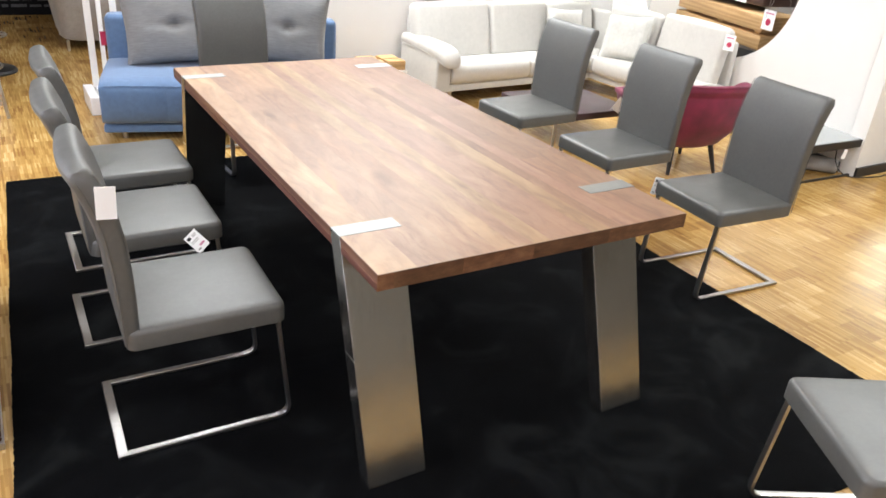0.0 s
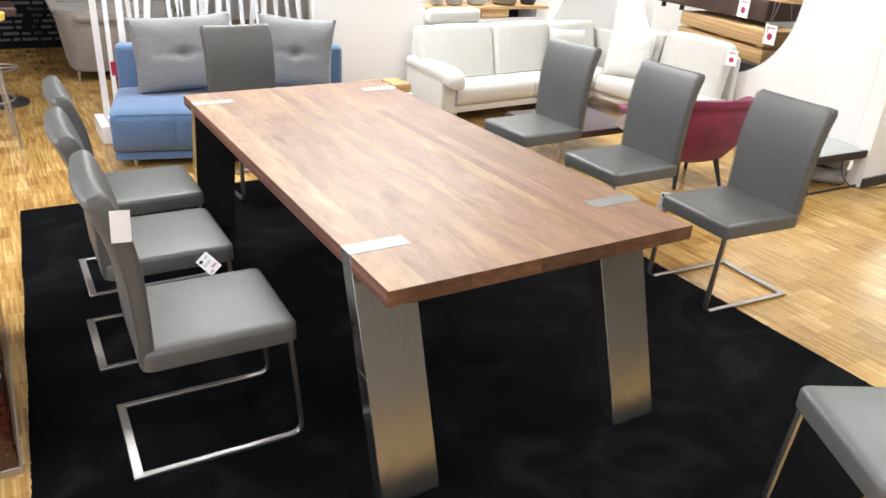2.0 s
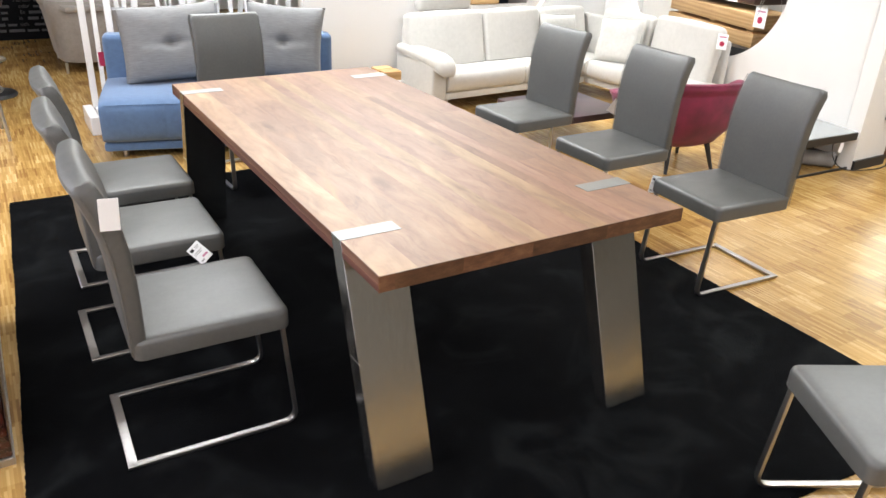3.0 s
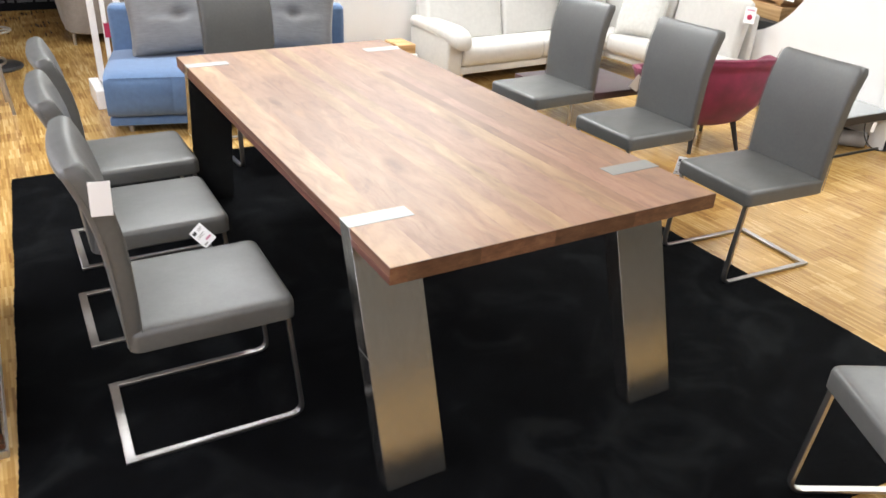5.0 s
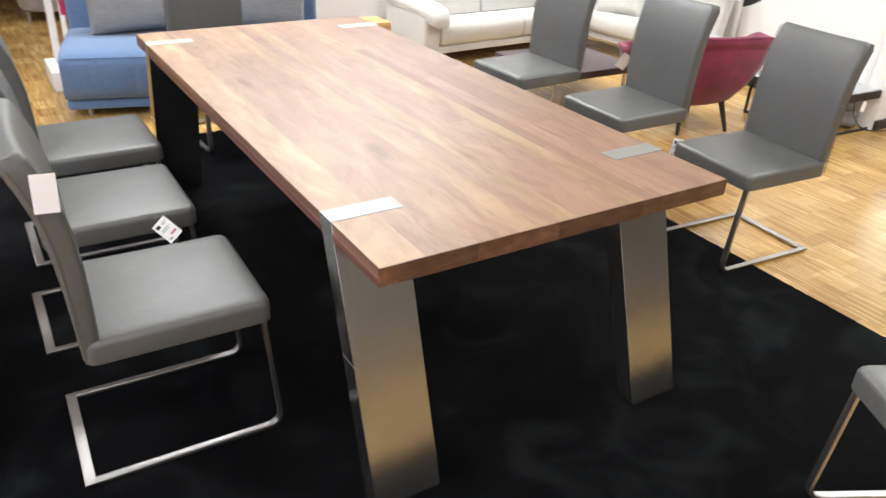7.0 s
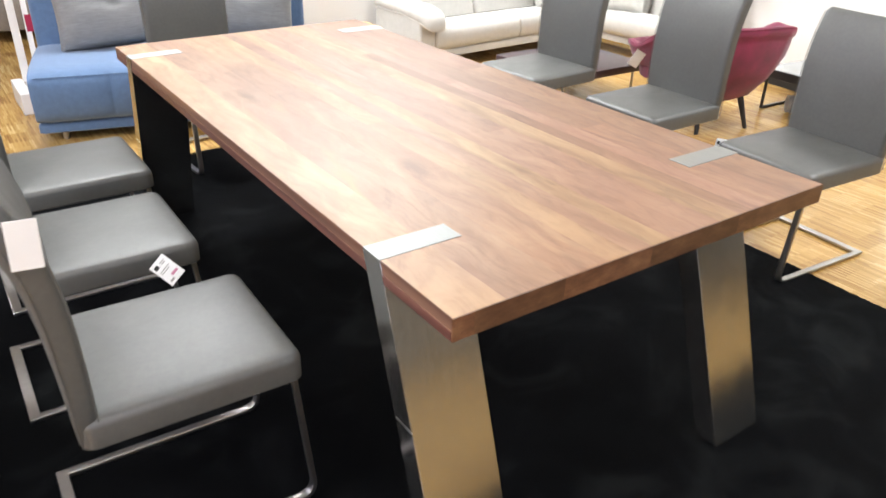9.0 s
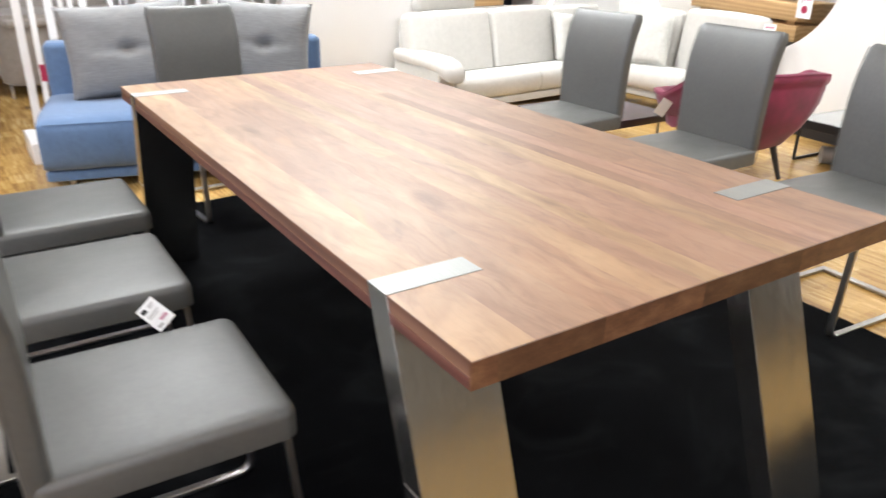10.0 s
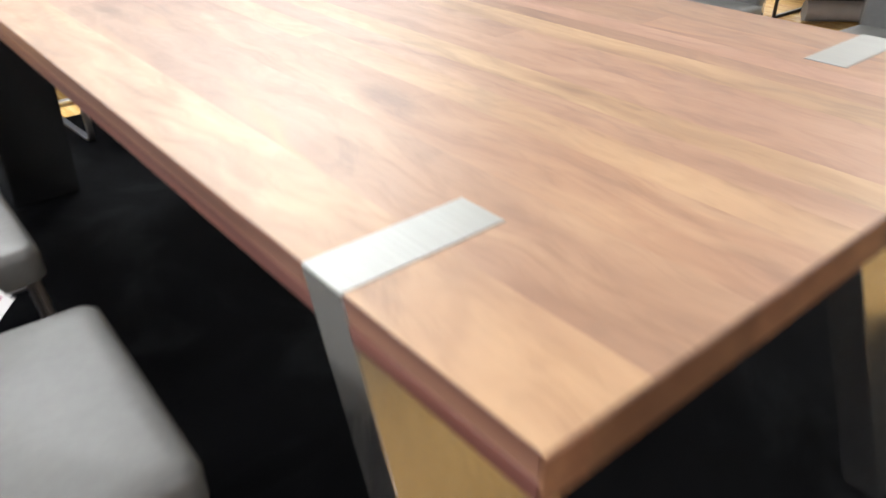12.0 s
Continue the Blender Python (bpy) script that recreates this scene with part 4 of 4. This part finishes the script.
def tub_chair():
    """Its level back lies towards -y under a thick rolled rim; the arms fall towards the open front at +y."""
    t = thing("tub_chair", pose(3.33, 1.95, 0, 0, 0, -12), "burgundy velvet tub chair on tapered black legs", "armchair")
    n = 56

    rows = []
    for z, u0, u1, hv in ((0.165, -0.08, 0.08, 0.08), (0.178, -0.16, 0.15, 0.16), (0.21, -0.22, 0.20, 0.225), (0.26, -0.275, 0.215, 0.27), (0.33, -0.335, 0.262, 0.31), (0.41, -0.375, 0.298, 0.335), (0.50, -0.40, 0.335, 0.35), (0.585, -0.418, 0.350, 0.358), (0.615, -0.420, 0.351, 0.358), (0.632, -0.430, 0.361, 0.368), (0.655, -0.436, 0.366, 0.373), (0.675, -0.434, 0.364, 0.372)):
        row = []
        for i in range(n):
            a = 2 * math.pi * i / n
            sq = 1 / max(abs(math.cos(a)), abs(math.sin(a))) ** 0.6
            u = (u0 + u1) / 2 + (u1 - u0) / 2 * min(1.0, abs(math.cos(a)) * sq) * (1 if math.cos(a) > 0 else -1)
            v = hv * min(1.0, abs(math.sin(a)) * sq) * (1 if math.sin(a) > 0 else -1)
            away = min(1.0, max(0.0, (v + 0.20) / 0.45))
            zz = z if z < 0.3 else 0.3 + (z - 0.3) * (0.645 - 0.03 * max(0.0, u / 0.36) ** 2 - 0.18 * away * away * (3 - 2 * away) - 0.3) / 0.375
            row.append((u, v, zz + 0.010 * noise.noise(Vector((6 * u, 6 * v, z * 5)))))
        rows.append(row)
    top = rows[-1]

    def inward(f, dz, flat=None):
        return [(-0.035 + (x + 0.035) * f, y * f, (z + dz) if flat is None else min(z + dz, flat)) for x, y, z in top]

    rows += [inward(0.985, 0.012), inward(0.95, 0.017), inward(0.905, 0.010), inward(0.87, -0.02), inward(0.82, -0.12, 0.43), inward(0.79, -0.2, 0.41), inward(0.3, 0, 0.43)]
    shell = part("shell", loft(rows), M_RED, t, angle=70)
    ring = [(x, y, z + 0.003) for x, y, z in inward(0.995, 0.004)]
    part("piping", tube(ring + [ring[0]], 0.008, 0.008, round_=0.0035), M_RED, shell)
    for sx, sy in ((1, 1), (1, -1), (-1, 1), (-1, -1)):
        part("leg", rod((0.01 + 0.19 * sx, 0.205 * sy, 0), (0.15 * sx, 0.15 * sy, 0.22), 0.012, 0.021), M_BLACK, t, "tapered black leg")


tub_chair()
swing_tag(pose(2.93, 2.145, 0.449, 0, 0, -35) @ pose(0, 0, 0, 0, 30, 0), 0.065, 0.10, "white paper price tag on a burgundy chair", False)

# ---- low glass table by the white wall ----


def glass_table():
    t = thing("glass_table", pose(3.885, 1.315, 0, 0, 0, -2), "low table with a grey glass top and black steel sled frame", "coffee table")
    x0, x1, y0, y1, zt = 0.0, 0.625, 0.0, 0.62, 0.28
    part("tabletop", box(x0 + 0.012, x1 - 0.012, y0 + 0.012, y1 - 0.012, zt - 0.012, zt + 0.002, 0.002, 1), M_GLASSTOP, t, "grey glass top")
    for a in ((x0, x1, y0, y0 + 0.02), (x0, x1, y1 - 0.02, y1), (x0, x0 + 0.02, y0 + 0.02, y1 - 0.02), (x1 - 0.02, x1, y0 + 0.02, y1 - 0.02)):
        part("rim", box(*a, zt - 0.055, zt, 0.002, 1), M_BLACK, t)
    for y in (y0 + 0.02, y1 - 0.02):
        path = [(x0 + 0.04, y, zt - 0.056), (x0 + 0.04, y, 0.008), (x1 - 0.02, y, 0.008), (x1 - 0.02, y, zt - 0.056)]
        part("sled_leg", tube(bar_corner(path, 0.004, 2), 0.016, 0.016, up=(0, 1, 0)), M_BLACK, t, "black steel sled leg")


glass_table()
tagged(part("cardboard_roll", rod((4.02, 1.78, 0.058), (4.40, 1.38, 0.058), 0.055, seg=24), M_GREYBOX), "grey cardboard roll under the low table", "box")
cable = [(4.28, 1.345, 0.222), (4.285, 1.34, 0.14), (4.33, 1.32, 0.06), (4.40, 1.29, 0.012), (4.52, 1.235, 0.006), (4.70, 1.20, 0.006), (4.84, 1.22, 0.006), (4.88, 1.25, 0.006)]
tagged(part("power_cable", tube(bar_corner(cable, 0.1, 5), 0.007, 0.007, up=(0.3, 0.2, 1), round_=0.003), M_RUBBER), "thin black power cable trailing on the floor", "cable")
part_tag = swing_tag(pose(4.30, 1.288, 0.225, 0, 8, -20), 0.03, 0.07, "small white tag under the low table", False)

# ---- beyond the wall's end ----
rack = thing("wall_rack", pose(4.72, 1.276, 0), "grey metal rails mounted on the white wall's end", "rack")
for x in (0.02, 0.06):
    part("rail", tube([(x, -0.011, 0.35), (x, -0.011, 2.2)], 0.02, 0.02, up=(0, 1, 0)), M_GREYBOX, rack)
cab = thing("wood_cabinet", pose(4.95, 1.33, 0), "dark brown wooden cabinet beyond the white wall", "cabinet")
part("body", box(0, 0.9, 0, 0.5, 0.0, 0.62, 0.004, 1), M_DARKWOOD, cab)
part("top", box(-0.01, 0.91, -0.01, 0.51, 0.62, 0.65, 0.003, 1), M_DARKWOOD, cab)
tagged(part("dark_curtain", box(5.0, 6.3, 1.96, 2.0, 0.02, 2.6), M_NAVY), "dark navy hanging cloth", "curtain")

# ---- display shelves seen through the round opening beside the sofa ----


def bench(m, length, label):
    b = thing("wood_bench", m, label, "bench")
    part("upper_beam", box(0, 0.42, 0, length, 0.150, 0.282, 0.006, 2), M_OAK, b)
    part("lower_beam", box(-0.01, 0.42, -0.02, length, 0, 0.122, 0.006, 2), M_OAK, b)
    for y in (0.12, length / 2, length - 0.12):
        part("block", box(0.05, 0.37, y - 0.04, y + 0.04, 0.122, 0.150), M_OAK, b)


bench(pose(5.06, 2.78, 0.575, 0, 0, -16), 1.40, "oak beam bench stacked on a display shelf")
shelf = thing("display_shelf", pose(0, 0, 0), "black display shelf carrying stacked furniture", "shelf")
part("board", box(4.98, 5.9, 2.3, 4.3, 0.48, 0.574), M_BLACK, shelf)
for y in (2.35, 4.25):
    part("upright", box(5.05, 5.85, y - 0.03, y + 0.03, 0, 0.48), M_BLACK, shelf)
sofa2 = thing("brown_sofa", pose(5.20, 2.95, 0.004, 0, 0, -8), "small brown leather sofa raised on a display shelf", "sofa")
part("body", box(0.02, 0.70, 0, 1.62, 0.905, 1.10, 0.03, 3), M_BROWNLEATHER, sofa2)
part("seat", box(0.0, 0.60, 0.30, 1.33, 1.10, 1.26, 0.04, 3), M_BROWNLEATHER, sofa2)
part("arm", box(0.01, 0.70, 1.34, 1.63, 1.06, 1.45, 0.04, 3), M_BROWNLEATHER, sofa2)
part("backrest", box(0.55, 0.75, 0, 1.62, 1.1, 1.65, 0.04, 3), M_BROWNLEATHER, sofa2)
for x, y in ((0.09, 1.52), (0.09, 1.22)):
    part("foot", rod((x, y, 0.853), (x, y, 0.91), 0.025), M_BLACK, sofa2, "short black foot")
hair = thing("side_table", pose(5.10, 2.66, 0.853), "small round wooden side table on wire hairpin legs", "side table")
part("tabletop", rod((0.1, 0, 0.27), (0.1, 0, 0.305), 0.25, seg=40), M_OAK, hair)
for a in (30, 150, 270):
    c, sn = math.cos(radians(a)), math.sin(radians(a))
    part("hairpin_leg", tube([(0.1 + 0.15 * c - 0.05 * sn, 0.15 * sn + 0.05 * c, 0.27), (0.1 + 0.19 * c, 0.19 * sn, 0.004), (0.1 + 0.15 * c + 0.05 * sn, 0.15 * sn - 0.05 * c, 0.27)], 0.006, 0.006), M_CHROME, hair, "bent wire leg")
for x, y, z in ((5.238, 3.21, 1.08), (5.035, 2.72, 0.925)):
    tg = swing_tag(pose(x, y, z, 0, 0, -100), 0.14, 0.165, "white price card with a red dot", False)
    part("red_dot", rod((0, -0.0015, -0.10), (0, -0.0008, -0.10), 0.03), M_REDINK, tg)
    part("print", box(-0.05, 0.05, -0.0011, -0.0007, -0.035, -0.022), M_ROSE, tg, smooth=False)

# ---- sideboard with pots behind the other opening ----
sb = thing("sideboard", pose(0, 0, 0), "white sideboard with an oak top and open niches", "sideboard")
part("top", box(2.46, 4.17, 4.72, 5.12, 0.812, 0.842, 0.004, 1), M_OAKX, sb, "oak top")
part("body", box(2.50, 4.12, 4.76, 5.10, 0.0, 0.58, 0.003, 1), M_WHITE, sb)
for x in (2.50, 3.28, 4.04):
    part("divider", box(x, x + 0.08, 4.75, 5.10, 0.58, 0.812), M_WHITE, sb)
part("drawer_front", box(3.36, 3.69, 4.735, 4.765, 0.735, 0.808, 0.003, 1), M_OAKX, sb, "oak drawer front")
part("shelf_front", box(3.36, 4.04, 4.742, 4.77, 0.66, 0.73, 0.003, 1), M_WHITE, sb)
part("back", box(2.58, 4.04, 5.06, 5.09, 0.58, 0.812), M_NAVY, sb)


def pot(x, y, r, h, mat, label):
    rings = [[(x + r * k * math.cos(a), y + r * k * math.sin(a), 0.843 + h * z) for a in np.linspace(0, 2 * math.pi, 28, endpoint=False)] for k, z in ((0.6, 0), (0.9, 0.1), (1, 0.4), (0.95, 0.75), (0.8, 0.95), (0.72, 0.95), (0.6, 0.6))]
    tagged(part("ceramic_pot", loft(rings), mat), label, "pot", "pots on the sideboard")


for x, r, h in ((2.94, 0.065, 0.13), (3.13, 0.09, 0.16), (3.385, 0.105, 0.17)):
    pot(x, 4.88, r, h, M_CERAMIC, "round grey ceramic pot on the sideboard")
pot(3.72, 4.88, 0.135, 0.16, M_OLIVE, "wide olive-brown ceramic pot on the sideboard")
jug = thing("coffee_pot", pose(4.0, 4.86, 0.843), "black metal coffee pot with a bent handle", "pot")
part("body", loft([[(r * math.cos(a), r * math.sin(a), z) for a in np.linspace(0, 2 * math.pi, 24, endpoint=False)] for r, z in ((0.07, 0), (0.08, 0.03), (0.07, 0.14), (0.05, 0.2), (0.045, 0.2))]), M_BLACK, jug)
part("handle", tube(bar_corner([(0.06, 0, 0.17), (0.13, 0, 0.16), (0.12, 0, 0.04), (0.065, 0, 0.03)], 0.03), 0.014, 0.014, up=(0, 1, 0), round_=0.006), M_BLACK, jug, "bent black handle")
structure("wall_far_white", box(1.9, 7.0, 5.45, 5.55, 0, 3.3), M_WALL, "white wall behind the sideboard")
structure("wall_shelf_white", box(6.4, 6.5, 2.1, 5.446, 0, 3.3), M_WALL, "white wall behind the display shelf")

# ---- wooden blocks on a small white stand ----
stand = thing("small_stand", pose(1.80, 3.90, 0), "small white stand beside the cream sofa", "side table")
part("body", box(0, 0.38, 0, 0.27, 0, 0.27, 0.004, 1), M_WHITE, stand)
for k, (x, y) in enumerate(((0.02, 0.02), (0.21, 0.02), (0.02, 0.15), (0.21, 0.15))):
    tagged(part("wood_block", box(0, 0.16, 0, 0.11, 0, 0.075, 0.006, 1), M_OAKX, at=pose(1.80 + x, 3.90 + y, 0.271, 0, 0, 2 * k - 3)), "small oak sample block", "wood block", "wood sample blocks")

# ---- far left: grey armchair, bar stool, lettering ----
arm = thing("grey_armchair", pose(-0.26, 6.17, 0), "taupe upholstered armchair on thin steel legs", "armchair")
body = loft([[(0.55 + x * k, 0.5 + y * k, z) for x, y in round_rect(1.05, 0.95, 0.2, 6)] for z, k in ((0.095, 0.84), (0.115, 0.88), (0.45, 0.96), (0.62, 1.0), (0.66, 0.97))])
part("body", body, M_TAUPE, arm)
bk = loft([[(0.55 + x, 0.82 + y, z) for x, y in round_rect(1.05 * k, 0.28, 0.12, 6)] for z, k in ((0.5, 0.98), (0.9, 1.0), (1.15, 0.97), (1.2, 0.9))])
part("backrest", bk, M_TAUPE, arm)
lip = tube([(0.02, 0.95, 0.72), (0.03, 0.3, 0.64), (0.2, 0.03, 0.60), (0.9, 0.03, 0.60), (1.07, 0.3, 0.64)], 0.10, 0.06, round_=0.028)
part("arm_roll", lip, M_TAUPE, arm)
for x, y in ((0.13, 0.13), (0.97, 0.13), (0.13, 0.88), (0.97, 0.88)):
    part("leg", rod((x, y, 0), (x, y, 0.10), 0.012, 0.016), M_CHROME, arm, "thin steel leg")

st = thing("bar_stool", pose(-0.925, 4.40, 0), "chrome bar stool with a yellow seat", "bar stool")
part("seat", rod((0, 0, 0.86), (0, 0, 0.90), 0.23, 0.235, seg=36), M_YELLOW, st, "round yellow seat")
for a in (-40, 50, 140, 230):
    c, sn = math.cos(radians(a)), math.sin(radians(a))
    part("leg", rod((0.24 * c, 0.24 * sn, 0), (0.15 * c, 0.15 * sn, 0.86), 0.011), M_CHROME, st, "chrome tube leg")
ringp = [(0.205 * math.cos(a), 0.205 * math.sin(a), 0.33) for a in np.linspace(0, 2 * math.pi, 33)]
part("foot_ring", tube(ringp, 0.016, 0.016, round_=0.007), M_CHROME, st, "chrome foot ring")

st2 = thing("swivel_stool", pose(-0.80, 5.62, 0), "chrome swivel stool on a round black base", "bar stool")
part("base", loft([[(r * math.cos(a), r * math.sin(a), z) for a in np.linspace(0, 2 * math.pi, 32, endpoint=False)] for r, z in ((0.20, 0), (0.205, 0.012), (0.19, 0.03), (0.06, 0.05), (0.03, 0.08))]), M_BLACK, st2, "round black base")
part("column", rod((0, 0, 0.07), (0, 0, 0.74), 0.022), M_CHROME, st2, "chrome column")
part("seat", soft_box(0.42, 0.40, 0.07, 0.025, 5, 0.01), M_BROWNLEATHER, st2, "dark padded seat", pose(0, 0, 0.735))
part("foot_ring", tube([(0.16 * math.cos(a), 0.16 * math.sin(a), 0.30) for a in np.linspace(0, 2 * math.pi, 33)], 0.016, 0.016, round_=0.007), M_CHROME, st2, "chrome foot ring")
part("strut", rod((-0.16, 0, 0.30), (0.16, 0, 0.30), 0.007), M_CHROME, st2)

rnd = random.Random(5)
sign = thing("wall_lettering_sign", pose(-1.0, 8.195, 0), "rows of pale lettering on a black wall", "sign")
READ = {1: ("sich", 0.63), 2: ("in", 0.63), 3: ("Es", 0.65), 4: ("oder", 0.645), 5: ("Marken", 0.60)}


def word(text, x, z):
    """A readable word, lettered in the built-in font."""
    data = bpy.data.curves.new("word", "FONT")
    data.body, data.size, data.extrude = text, 0.056, 0.002
    data.materials.append(M_CHALK)
    ob = new("word", data)
    ob.parent, ob.matrix_basis = sign, pose(x, -0.003, z, 90, 0, 0)


for k in range(16):
    z = 0.088 + 0.065 * k
    text, x_text = READ.get(k, ("", 9.0))
    x = rnd.uniform(-0.25, 0.02)
    while x < 1.3:
        w = rnd.uniform(0.05, 0.17)
        if x_text < x + w + 0.02:
            word(text, x_text, z)
            x, x_text = x_text + 0.029 * len(text) + 0.03, 9.0
            continue
        part("word", box(x, x + w, -0.004, 0, z, z + rnd.choice((0.024, 0.030))), M_CHALK, sign, smooth=False)
        x += w + 0.028

# ---- dark cabinet beside the rug ----
dk = thing("low_cabinet", pose(-0.948, 0.655, 0), "glossy dark red-brown cabinet with a steel base strip", "cabinet")
part("body", box(-0.5, 0.0, 0.004, 0.95, 0.03, 0.46, 0.006, 2), M_MAHOG, dk)
part("base_strip", box(-0.5, 0.003, 0.0, 0.95, 0.0, 0.028, 0.002, 1), M_CHROME, dk, "steel base strip")
